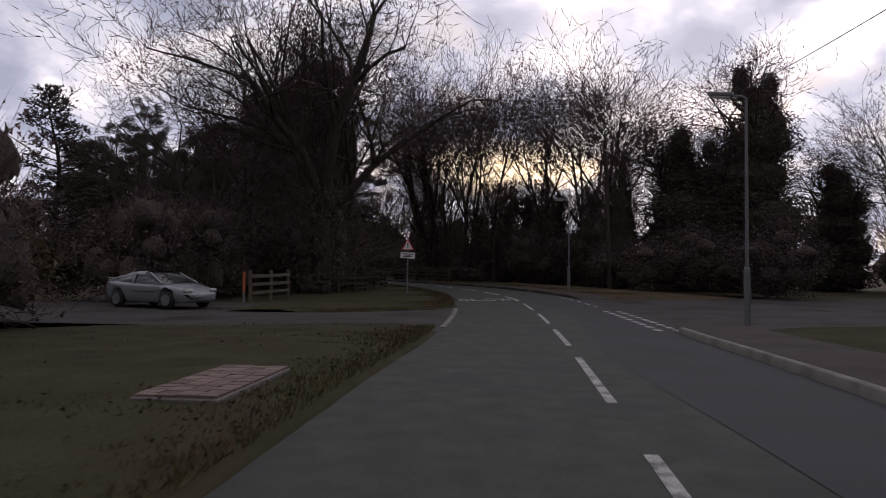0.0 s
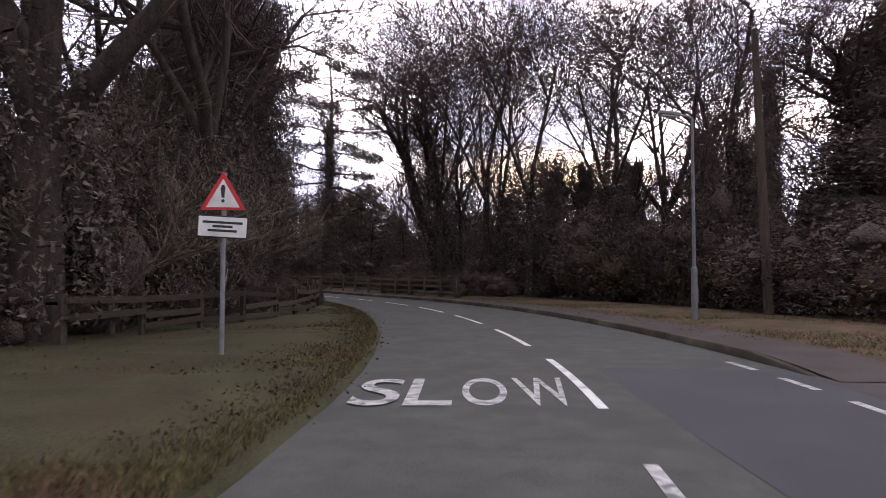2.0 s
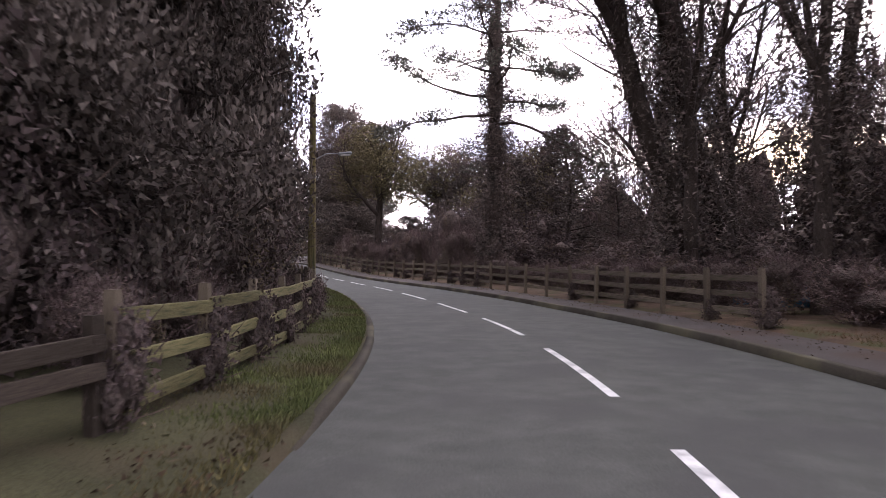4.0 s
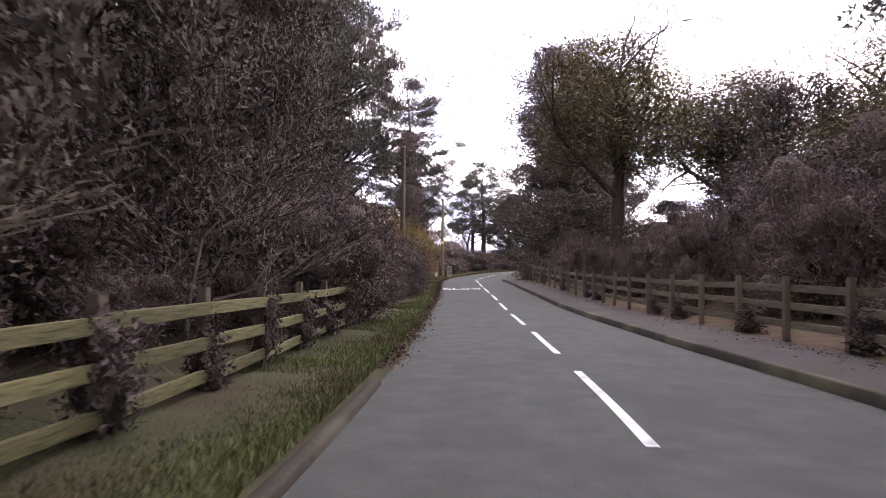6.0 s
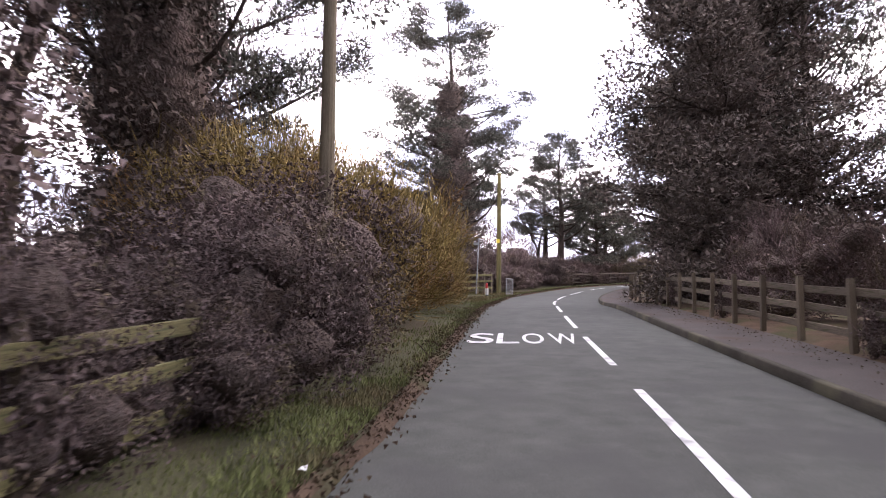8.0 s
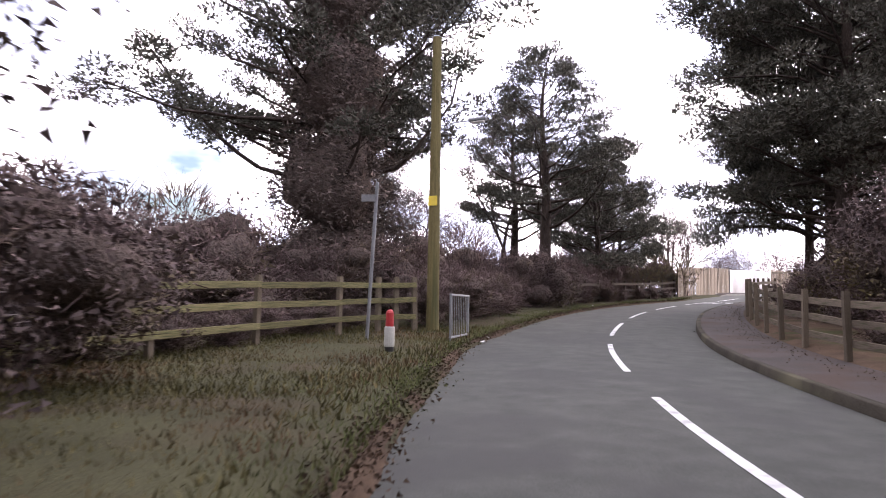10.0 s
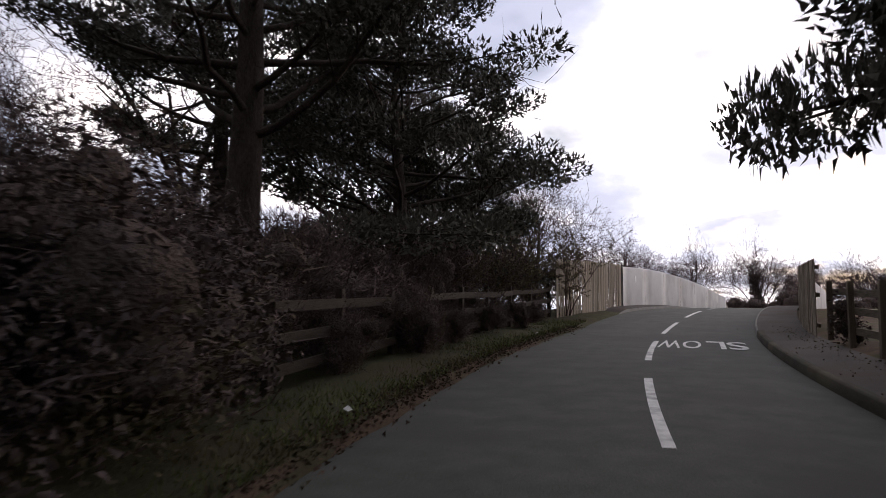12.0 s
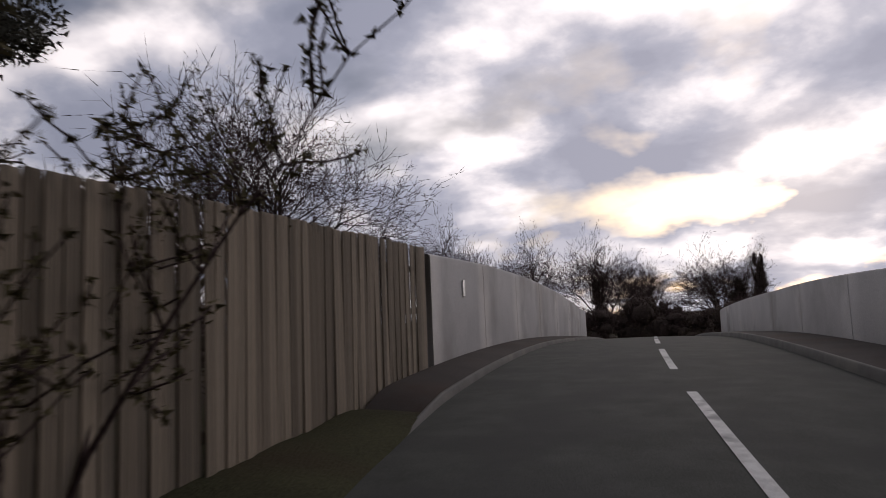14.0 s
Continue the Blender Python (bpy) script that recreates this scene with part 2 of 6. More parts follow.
M = {
    "asphalt": material("asphalt", (0.039, 0.042, 0.036), (0.071, 0.074, 0.065), 0.9, 2.6, 60, 0.8, 0.008, c=(0.046, 0.047, 0.043), spot=0.8, spec=0.25),
    "new_asphalt": material("patched_asphalt", (0.026, 0.027, 0.031), (0.046, 0.048, 0.054), 0.85, 0.6, 70, 0.7, 0.008, c=(0.034, 0.035, 0.038), spot=0.5, spec=0.3),
    "side_asphalt": material("side_asphalt", (0.038, 0.034, 0.033), (0.075, 0.067, 0.063), 0.92, 0.9, 70, 0.7, 0.008, c=(0.028, 0.024, 0.021), spot=0.45, spec=0.2),
    "footway": material("footway_asphalt", (0.036, 0.031, 0.028), (0.072, 0.061, 0.055), 0.92, 0.9, 60, 0.6, 0.006, c=(0.052, 0.036, 0.028), spot=0.7, spec=0.2),
    "kerb": material("kerb_concrete", (0.13, 0.12, 0.108), (0.20, 0.186, 0.168), 0.9, 2.5, 50, 0.3, 0.004, c=(0.11, 0.104, 0.085), spot=1.3),
    "pale_kerb": material("pale_kerb", (0.122, 0.118, 0.108), (0.188, 0.182, 0.167), 0.9, 2.5, 50, 0.3, 0.004, c=(0.2, 0.19, 0.165), spot=1.3, spec=0.2),
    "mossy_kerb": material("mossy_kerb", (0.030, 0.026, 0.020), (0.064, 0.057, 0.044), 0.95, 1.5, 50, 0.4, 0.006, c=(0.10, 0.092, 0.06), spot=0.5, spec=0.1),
    "paint": material("road_paint", (0.42, 0.42, 0.41), (0.70, 0.70, 0.68), 0.7, 8, 120, 0.4, 0.004, c=(0.26, 0.26, 0.255), spot=3.5),
    "old_paint": material("worn_road_paint", (0.16, 0.16, 0.155), (0.52, 0.52, 0.50), 0.75, 9, 60, 0.4, 0.004, c=(0.09, 0.09, 0.09), spot=6),
    "verge": material("verge_turf", (0.034, 0.034, 0.020), (0.070, 0.068, 0.037), 0.95, 0.9, 35, 1.0, 0.04, c=(0.056, 0.045, 0.029), spot=0.6, spec=0.05),
    "litter": material("leaf_litter", (0.040, 0.028, 0.020), (0.092, 0.064, 0.044), 0.95, 2, 45, 1.0, 0.02, c=(0.045, 0.046, 0.022), spot=0.9, spec=0.05, island=0.5),
    "ground": material("woodland_floor", (0.045, 0.036, 0.026), (0.090, 0.070, 0.048), 0.95, 0.15, 6, 0.6, 0.05, c=(0.05, 0.055, 0.025), spot=0.05, spec=0.06),
    "grass": material("grass_blades", (0.058, 0.056, 0.022), (0.128, 0.112, 0.050), 0.85, 0.35, 8, 0, island=0.45, c=(0.120, 0.076, 0.046), spot=0.5, spec=0.1),
    "bark": material("bark", (0.030, 0.024, 0.021), (0.080, 0.064, 0.054), 0.95, 5, 40, 1.0, 0.03, stretch=(1, 1, 0.3), spec=0.06),
    "twig": material("twigs", (0.050, 0.034, 0.033), (0.116, 0.083, 0.077), 0.95, 3, 30, 0, island=0.3, spec=0.06),
    "pale_twig": material("pale_twigs", (0.078, 0.062, 0.047), (0.150, 0.124, 0.094), 0.95, 3, 30, 0, island=0.3, spec=0.06),
    "thorn": material("hedge_twigs", (0.076, 0.055, 0.054), (0.167, 0.122, 0.113), 0.95, 0.9, 12, 0, island=0.4, c=(0.098, 0.084, 0.045), spot=0.5, spec=0.05),
    "willow": material("willow_twigs", (0.130, 0.100, 0.034), (0.270, 0.205, 0.080), 0.9, 1.2, 20, 0, island=0.35, c=(0.15, 0.085, 0.035), spot=0.5, spec=0.06),
    "needle": material("pine_needles", (0.050, 0.052, 0.042), (0.129, 0.123, 0.098), 0.85, 0.8, 20, 0, island=0.35, rnd=0.12, spec=0.08),
    "cypress": material("cypress_sprays", (0.062, 0.052, 0.046), (0.132, 0.110, 0.094), 0.9, 0.6, 14, 0, island=0.4, rnd=0.15, spec=0.06),
    "ivy": material("ivy_leaves", (0.068, 0.056, 0.049), (0.150, 0.120, 0.104), 0.85, 2, 20, 0, island=0.5, spec=0.12),
    "holly": material("evergreen_leaves", (0.059, 0.044, 0.043), (0.116, 0.088, 0.081), 0.85, 0.6, 14, 0, island=0.35, rnd=0.2, c=(0.105, 0.088, 0.040), spot=0.4, spec=0.12),
    "olive": material("olive_leaves", (0.075, 0.066, 0.034), (0.155, 0.130, 0.068), 0.7, 0.8, 14, 0, island=0.45, spec=0.06),
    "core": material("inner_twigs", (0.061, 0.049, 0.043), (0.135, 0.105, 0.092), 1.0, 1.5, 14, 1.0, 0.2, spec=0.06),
    "lush_grass": material("lush_grass_blades", (0.062, 0.078, 0.026), (0.140, 0.155, 0.062), 0.85, 0.7, 8, 0, island=0.4, c=(0.105, 0.088, 0.048), spot=0.8, spec=0.1),
    "rail": material("weathered_rail", (0.082, 0.075, 0.034), (0.200, 0.178, 0.086), 0.9, 3, 50, 0.6, 0.006, rnd=0.25, c=(0.062, 0.068, 0.030), spot=1.5, stretch=(0.4, 4, 4), spec=0.2),
    "old_rail": material("dark_rail", (0.085, 0.068, 0.052), (0.190, 0.155, 0.118), 0.9, 3, 50, 0.6, 0.006, rnd=0.25, c=(0.080, 0.078, 0.045), spot=1.5, stretch=(0.4, 4, 4), spec=0.12),
    "dark_rail": material("blackened_rail", (0.032, 0.025, 0.021), (0.073, 0.059, 0.046), 0.9, 3, 50, 0.6, 0.006, rnd=0.25, stretch=(0.4, 4, 4), spec=0.1),
    "post": material("fence_post", (0.075, 0.060, 0.044), (0.165, 0.135, 0.098), 0.9, 4, 50, 0.6, 0.008, rnd=0.2, stretch=(4, 4, 0.5), spec=0.15),
    "pole": material("creosoted_pole", (0.089, 0.076, 0.032), (0.183, 0.153, 0.070), 0.9, 4, 40, 0.5, 0.006, c=(0.065, 0.068, 0.030), spot=1.0, stretch=(5, 5, 0.3), spec=0.15),
    "grey_pole": material("grey_pole", (0.080, 0.068, 0.048), (0.160, 0.136, 0.096), 0.9, 4, 40, 0.5, 0.006, c=(0.06, 0.058, 0.035), spot=1.0, stretch=(5, 5, 0.3), spec=0.12),
    "dark_pole": material("dark_pole", (0.045, 0.036, 0.030), (0.095, 0.078, 0.062), 0.9, 4, 40, 0.5, 0.006, stretch=(5, 5, 0.3), spec=0.1),
    "board": material("closeboard", (0.190, 0.150, 0.110), (0.400, 0.330, 0.250), 0.9, 3, 40, 0.6, 0.004, rnd=0.35, c=(0.150, 0.130, 0.100), spot=1.2, stretch=(5, 5, 0.35), spec=0.15),
    "parapet": material("painted_parapet", (0.40, 0.385, 0.37), (0.50, 0.485, 0.465), 0.85, 0.8, 30, 0.2, 0.003, c=(0.33, 0.315, 0.295), spot=0.5, spec=0.2),
    "steel": material("galvanised_steel", (0.16, 0.165, 0.17), (0.27, 0.275, 0.28), 0.6, 4, 40, 0.15, 0.002, metal=0.5),
    "lamp_paint": material("grey_lamp_paint", (0.13, 0.135, 0.14), (0.20, 0.205, 0.21), 0.55, 4, 40, 0.1, 0.002, metal=0.2),
    "lens": material("lamp_lens", (0.42, 0.41, 0.38), (0.55, 0.54, 0.50), 0.25, 6, 60, 0),
    "sign_white": material("sign_white", (0.66, 0.66, 0.64), (0.78, 0.78, 0.75), 0.4, 5, 40, 0, c=(0.52, 0.53, 0.47), spot=2),
    "sign_red": material("sign_red", (0.48, 0.012, 0.016), (0.62, 0.02, 0.025), 0.4, 5, 40, 0),
    "black": material("black_paint", (0.012, 0.012, 0.012), (0.022, 0.022, 0.022), 0.5, 5, 40, 0),
    "yellow": material("yellow_plate", (0.55, 0.42, 0.03), (0.68, 0.53, 0.05), 0.5, 5, 40, 0),
    "bollard_red": material("bollard_red", (0.294, 0.014, 0.017), (0.385, 0.025, 0.028), 0.45, 5, 40, 0.1),
    "bollard_white": material("bollard_white", (0.374, 0.374, 0.340), (0.476, 0.476, 0.435), 0.5, 5, 40, 0.1, c=(0.42, 0.42, 0.33), spot=3),
    "silver": material("silver_car_paint", (0.234, 0.240, 0.254), (0.273, 0.280, 0.293), 0.25, 3, 200, 0, metal=0.25),
    "blue": material("blue_car_paint", (0.02, 0.12, 0.20), (0.03, 0.15, 0.25), 0.28, 3, 200, 0, metal=0.4),
    "glass": material("car_glass", (0.012, 0.014, 0.016), (0.02, 0.022, 0.024), 0.06, 3, 20, 0),
    "tyre": material("tyre_rubber", (0.018, 0.018, 0.018), (0.035, 0.035, 0.035), 0.9, 8, 60, 0.2),
    "alloy": material("alloy_rim", (0.32, 0.33, 0.34), (0.46, 0.47, 0.48), 0.35, 8, 60, 0, metal=0.8),
    "lamp_red": material("tail_lamp", (0.30, 0.01, 0.01), (0.40, 0.015, 0.015), 0.2, 8, 60, 0),
    "brick": material("paving_brick", (0.120, 0.081, 0.066), (0.228, 0.165, 0.141), 0.9, 6, 60, 0.5, 0.004, rnd=0.3),
    "orange": material("post_orange", (0.42, 0.10, 0.03), (0.55, 0.15, 0.05), 0.6, 5, 40, 0.1),
    "scrap": material("paper_scrap", (0.55, 0.55, 0.54), (0.72, 0.72, 0.70), 0.8, 8, 60, 0),
}


# ---- the road's line: distance along it (s), to its right (n) and above it ----
CT = [(0.92, -52.89, 0.07), (0.96, -22.89, 0.07), (0.99, 7.11, 0.07), (1, 16.11, -0.05), (0.67, 25.1, -0.05),
      (-0.27, 34.05, 0.03), (-2.39, 42.79, 0.07), (-5.61, 51.18, 0.11), (-9.95, 59.06, 0.14), (-15.39, 66.22, 0.19),
      (-21.51, 72.81, 0.33), (-27.98, 79.07, 0.45), (-34.57, 85.2, 0.61), (-41.15, 91.33, 0.87), (-47.87, 97.32, 1.24),
      (-54.5, 103.41, 1.56), (-60.94, 109.73, 1.67), (-66.73, 116.61, 1.97), (-71.25, 124.37, 2.47), (-74.6, 132.72, 2.86),
      (-76.89, 141.42, 3.22), (-78.2, 150.32, 3.73), (-78.94, 159.29, 3.91), (-79.53, 170.78, 3.66), (-80.16, 182.76, 3.16),
      (-81.12, 201.23, 1.71), (-85.18, 279.12, -3.59)]
# lengths along the line, and the stations that they are called by
STATION = ((0, 146.99, 164.12, 364.12), (0, 146.9, 161.3, 361.3))


def spline(points, step=0.25):
    pts = [np.array(p, float) for p in points]
    got = []
    for p0, p1, p2, p3 in zip(pts, pts[1:], pts[2:], pts[3:]):
        t = [0.0]
        for a, b in ((p0, p1), (p1, p2), (p2, p3)):
            t.append(t[-1] + np.linalg.norm(b - a) ** 0.5)
        for x in np.linspace(t[1], t[2], 40, endpoint=False):
            a1 = p0 * (t[1] - x) / t[1] + p1 * x / t[1]
            a2 = p1 * (t[2] - x) / (t[2] - t[1]) + p2 * (x - t[1]) / (t[2] - t[1])
            a3 = p2 * (t[3] - x) / (t[3] - t[2]) + p3 * (x - t[2]) / (t[3] - t[2])
            b1 = a1 * (t[2] - x) / t[2] + a2 * x / t[2]
            b2 = a2 * (t[3] - x) / (t[3] - t[1]) + a3 * (x - t[1]) / (t[3] - t[1])
            got.append(b1 * (t[2] - x) / (t[2] - t[1]) + b2 * (x - t[1]) / (t[2] - t[1]))
    got = np.array(got)
    far = np.r_[0, np.cumsum(np.linalg.norm(np.diff(got[:, :2], axis=0), axis=1))]
    far = np.interp(far, *STATION)
    s = np.arange(0, far[-1], step)
    return s, np.stack([np.interp(s, far, got[:, k]) for k in range(3)], 1)


ROAD_S, ROAD = spline(CT)
ROAD_T = np.gradient(ROAD[:, :2], ROAD_S, axis=0)
ROAD_T /= np.linalg.norm(ROAD_T, axis=1)[:, None]
ROAD_N = np.stack([ROAD_T[:, 1], -ROAD_T[:, 0]], 1)


def at(s, n, z=0.0):
    """World place from distance along the road, to its right, and above it."""
    k = [np.interp(s, ROAD_S, ROAD[:, i]) for i in range(3)]
    v = [np.interp(s, ROAD_S, ROAD_N[:, i]) for i in range(2)]
    return Vector((float(k[0] + v[0] * n), float(k[1] + v[1] * n), float(k[2] + z)))


def heading(s):
    """Degrees by which the road's way at s is turned from +y, to the left."""
    return math.degrees(math.atan2(-np.interp(s, ROAD_S, ROAD_T[:, 0]), np.interp(s, ROAD_S, ROAD_T[:, 1])))


def left_edge(s):
    return float(np.interp(s, [0, 85, 100, 128, 150, 160, 170, 190, 198, 300], [-2.82, -2.85, -2.55, -2.6, -2.55, -2.95, -2.6, -2.45, -2.75, -2.75]))


def right_edge(s):
    return float(np.interp(s, [0, 38, 57, 72, 95, 104, 110, 116, 122, 300], [2.75, 2.95, 3.35, 3.3, 3.15, 2.8, 2.45, 2.27, 2.15, 2.15]))


# ---- mesh helpers ----
def soup(name, verts, faces):
    """A mesh from arrays: verts (n, 3), faces (m, 3) or (m, 4)."""
    me = bpy.data.meshes.new(name)
    verts, faces = np.asarray(verts, np.float32), np.asarray(faces, np.int32)
    k = faces.shape[1]
    me.vertices.add(len(verts))
    me.vertices.foreach_set("co", verts.ravel())
    me.loops.add(faces.size)
    me.loops.foreach_set("vertex_index", faces.ravel())
    me.polygons.add(len(faces))
    me.polygons.foreach_set("loop_start", np.arange(0, faces.size, k, dtype=np.int32))
    me.update(calc_edges=True)
    return me


def solid(name, me, mat, parent=None, label="", smooth=False):
    me.materials.append(mat)
    if smooth:
        me.polygons.foreach_set("use_smooth", np.ones(len(me.polygons), bool))
    ob = new(name, me)
    if parent is not None:
        ob.parent = parent
    if label:
        tagged(ob, label)
    return ob


def part(name, bm, mat, parent=None, label="", smooth=False):
    """Links a bmesh as one mesh object under a thing."""
    me = bpy.data.meshes.new(name)
    bm.to_mesh(me)
    bm.free()
    return solid(name, me, mat, parent, label, smooth)


def box(bm, size, m=None, bevel=0.0):
    r = bmesh.ops.create_cube(bm, size=1.0)
    vs = r["verts"]
    bmesh.ops.scale(bm, vec=size, verts=vs)
    if bevel:
        es = list({e for v in vs for e in v.link_edges})
        got = bmesh.ops.bevel(bm, geom=es, offset=bevel, segments=1, affect="EDGES")
        vs = list({v for f in got["faces"] for v in f.verts} | {v for v in vs if v.is_valid})
        vs = [v for v in bm.verts if v.is_valid and (v in vs)]
    if m is not None:
        bmesh.ops.transform(bm, matrix=m, verts=vs)
    return vs


def rod(bm, a, b, r0, r1, sides=10, cap=True):
    a, b = Vector(a), Vector(b)
    d = b - a
    m = Matrix.Translation((a + b) / 2) @ d.to_track_quat("Z", "Y").to_matrix().to_4x4()
    bmesh.ops.create_cone(bm, cap_ends=cap, segments=sides, radius1=r0, radius2=r1, depth=d.length, matrix=m)


def thing(name, place, label, category, group="", turn=0.0):
    e = new(name)
    e.empty_display_size = 0.2
    e.matrix_basis = pose(*place, 0, 0, turn)
    return tagged(e, label, category, group)


def tubes(segs, sides=4):
    """Tapered tubes: rows of x0 y0 z0 x1 y1 z1 r0 r1."""
    g = np.asarray(segs, float)
    a, b, r0, r1 = g[:, :3], g[:, 3:6], g[:, 6], g[:, 7]
    d = b - a
    d /= np.linalg.norm(d, axis=1)[:, None] + 1e-9
    ref = np.where(np.abs(d[:, 2:3]) > 0.9, [[1.0, 0, 0]], [[0, 0, 1.0]])
    u = np.cross(d, ref)
    u /= np.linalg.norm(u, axis=1)[:, None] + 1e-9
    w = np.cross(d, u)
    ang = np.arange(sides) * 2 * np.pi / sides
    ring = u[:, None] * np.cos(ang)[None, :, None] + w[:, None] * np.sin(ang)[None, :, None]
    v = np.concatenate([a[:, None] + ring * r0[:, None, None], b[:, None] + ring * r1[:, None, None]], 1).reshape(-1, 3)
    k = np.arange(sides)
    q = np.stack([k, (k + 1) % sides, (k + 1) % sides + sides, k + sides], 1)
    f = (np.arange(len(g))[:, None, None] * 2 * sides + q[None]).reshape(-1, 4)
    return v, f


def leaves(rng, centres, size, spread=0.5, lift=0.0, slim=0.5):
    """One small leaf, a triangle, at each place; sizes vary by spread."""
    c = np.asarray(centres)
    n = len(c)
    d = rng.normal(size=(n, 3))
    d[:, 2] = d[:, 2] * 0.7 + lift
    d /= np.linalg.norm(d, axis=1)[:, None]
    e = np.cross(d, rng.normal(size=(n, 3)))
    e /= np.linalg.norm(e, axis=1)[:, None]
    z = (size * (1 + spread * rng.uniform(-1, 1, n)))[:, None]
    v = np.stack([c - e * z * slim * 0.5, c + e * z * slim * 0.5, c + d * z], 1).reshape(-1, 3)
    return v, np.arange(3 * n).reshape(-1, 3)


def rows_unit(rng, n):
    d = rng.normal(size=(n, 3))
    return d / np.linalg.norm(d, axis=1)[:, None]


def slivers(segs, wide=1.5, least=0.009):
    """Thin twigs, one tapered triangle each, from rows as tubes() takes them."""
    g = np.asarray(segs, float)
    a, b = g[:, :3], g[:, 3:6]
    w = np.cross(b - a, np.random.default_rng(len(g)).normal(size=a.shape))
    w *= (np.maximum(g[:, 6], least) * wide / (np.linalg.norm(w, axis=1) + 1e-9))[:, None]
    v = np.stack([a - w, a + w, b + (b - a) * 0.15], 1).reshape(-1, 3)
    return v, np.arange(len(v)).reshape(-1, 3)


def lump(rng, radii, rough=0.25, rings=10, around=14):
    """An uneven closed lump round the origin, for the dense inside of a bush."""
    v, f = [], []
    ph = rng.uniform(0, 6.28, 12)
    for i in range(rings + 1):
        th = math.pi * i / rings
        for j in range(around):
            a = 2 * math.pi * j / around
            x, y, z = math.sin(th) * math.cos(a), math.sin(th) * math.sin(a), math.cos(th)
            k = 1 + rough * (math.sin(3 * x + ph[0]) * math.cos(4 * y + ph[1]) + 0.6 * math.sin(7 * z + ph[2] + 5 * x) + 0.4 * math.sin(11 * y + ph[3] + 6 * z))
            v.append((x * radii[0] * k, y * radii[1] * k, z * radii[2] * k))
    for i in range(rings):
        for j in range(around):
            a, b = i * around + j, i * around + (j + 1) % around
            f.append((a, b, b + around, a + around))
    return np.array(v), np.array(f)


def join(*sets):
    vs, fs, k = [], [], 0
    for v, f in sets:
        vs.append(v)
        fs.append(np.asarray(f) + k)
        k += len(v)
    return np.concatenate(vs), np.concatenate(fs)


# ---- the large structure ----
def ground_z(x, y):
    """Height of the wide ground: the road's own, a little lower."""
    q = np.stack([np.ravel(x), np.ravel(y)], 1)
    pts = ROAD[::8]
    best = np.empty(len(q))
    for i in range(0, len(q), 2000):
        d = ((q[i:i + 2000, None] - pts[None, :, :2]) ** 2).sum(2)
        best[i:i + 2000] = pts[np.argmin(d, 1), 2]
    return best.reshape(np.shape(x))


def make_ground():
    xs = np.r_[-3000, -1200, -500, -280, np.arange(-200, 121, 4.0), 200, 400, 1000, 3000]
    ys = np.r_[-3000, -1200, -400, -160, np.arange(-100, 321, 4.0), 420, 700, 1400, 4000]
    gx, gy = np.meshgrid(xs, ys)
    gz = ground_z(gx, gy) - 0.16
    v = np.stack([gx, gy, gz], -1).reshape(-1, 3)
    w = len(xs)
    i = (np.arange(len(ys) - 1)[:, None] * w + np.arange(w - 1)[None]).ravel()
    tagged(solid("ground", soup("ground", v, np.stack([i, i + 1, i + w + 1, i + w], 1)), M["ground"], smooth=True),
           "dark woodland floor of soil and dead leaves", "ground", kind="structure")


def strip(name, s0, s1, profile, mat, label, category, step=1.0, kind="structure", sink=0.0):
    """A band along the road; profile(s) gives the (n, z) of its corners across."""
    ss = np.linspace(s0, s1, max(2, int((s1 - s0) / step) + 1))
    fall = lambda s: sink * (max(0.0, 1 - (s - s0)) ** 2 + max(0.0, 1 - (s1 - s)) ** 2)
    v = [tuple(at(s, n, z - fall(s))) for s in ss for n, z in profile(s)]
    k = len(profile(s0))
    f = [(i * k + j, i * k + j + 1, (i + 1) * k + j + 1, (i + 1) * k + j) for i in range(len(ss) - 1) for j in range(k - 1)]
    return tagged(solid(name, soup(name, v, f), mat), label, category, kind=kind)


make_ground()
road = strip("road", 0, 246, lambda s: [(left_edge(s) - 0.1, -0.05), (left_edge(s), -0.045), (-1.2, -0.012), (0, 0), (1.2, -0.012), (right_edge(s), -0.045), (right_edge(s) + 0.1, -0.05)],
             M["asphalt"], "worn grey asphalt two-lane country road", "road", 0.5)


strip("road_patch", 26, 57, lambda s: [(0.75 + 0.25 * math.sin(s * 0.31), -0.003), (1.3, -0.009), (right_edge(s) - 0.02, -0.041)],
      M["new_asphalt"], "darker resurfaced patch of the far lane", "road", 0.5)


def wob(s, k, amp):
    return amp * (math.sin(s * 0.9 + k) + 0.6 * math.sin(s * 2.3 + 2 * k) + 0.4 * math.sin(s * 5.1 + k * k))


def left_verge(s):
    e = left_edge(s) - 0.02
    return [(e + 0.02, -0.06), (e - 0.05 + wob(s, 1, 0.03), 0.0), (e - 0.5, 0.05 + wob(s, 2, 0.015)), (e - 1.2, 0.09 + wob(s, 3, 0.03)),
            (-5.0, 0.12 + wob(s, 4, 0.03)), (-7.5, 0.08), (-11, 0.02), (-15, -0.18)]


strip("verge_left", 0, 40, left_verge, M["verge"], "rough grass verge beside the road", "verge", 0.25, sink=0.18)
strip("verge_left", 50.2, 198, left_verge, M["verge"], "rough grass verge with dead leaves below the fence", "verge", 0.25, sink=0.18)
strip("litter_left", 106, 190, lambda s: [(left_edge(s) + 0.02 + wob(s, 5, 0.03), -0.040), (left_edge(s) - 0.02, -0.030), (left_edge(s) - 0.07, 0.02), (left_edge(s) - 0.13 + wob(s, 6, 0.05), 0.035)],
      M["litter"], "brown dead leaves along the edge of the road", "leaf litter", 0.35)


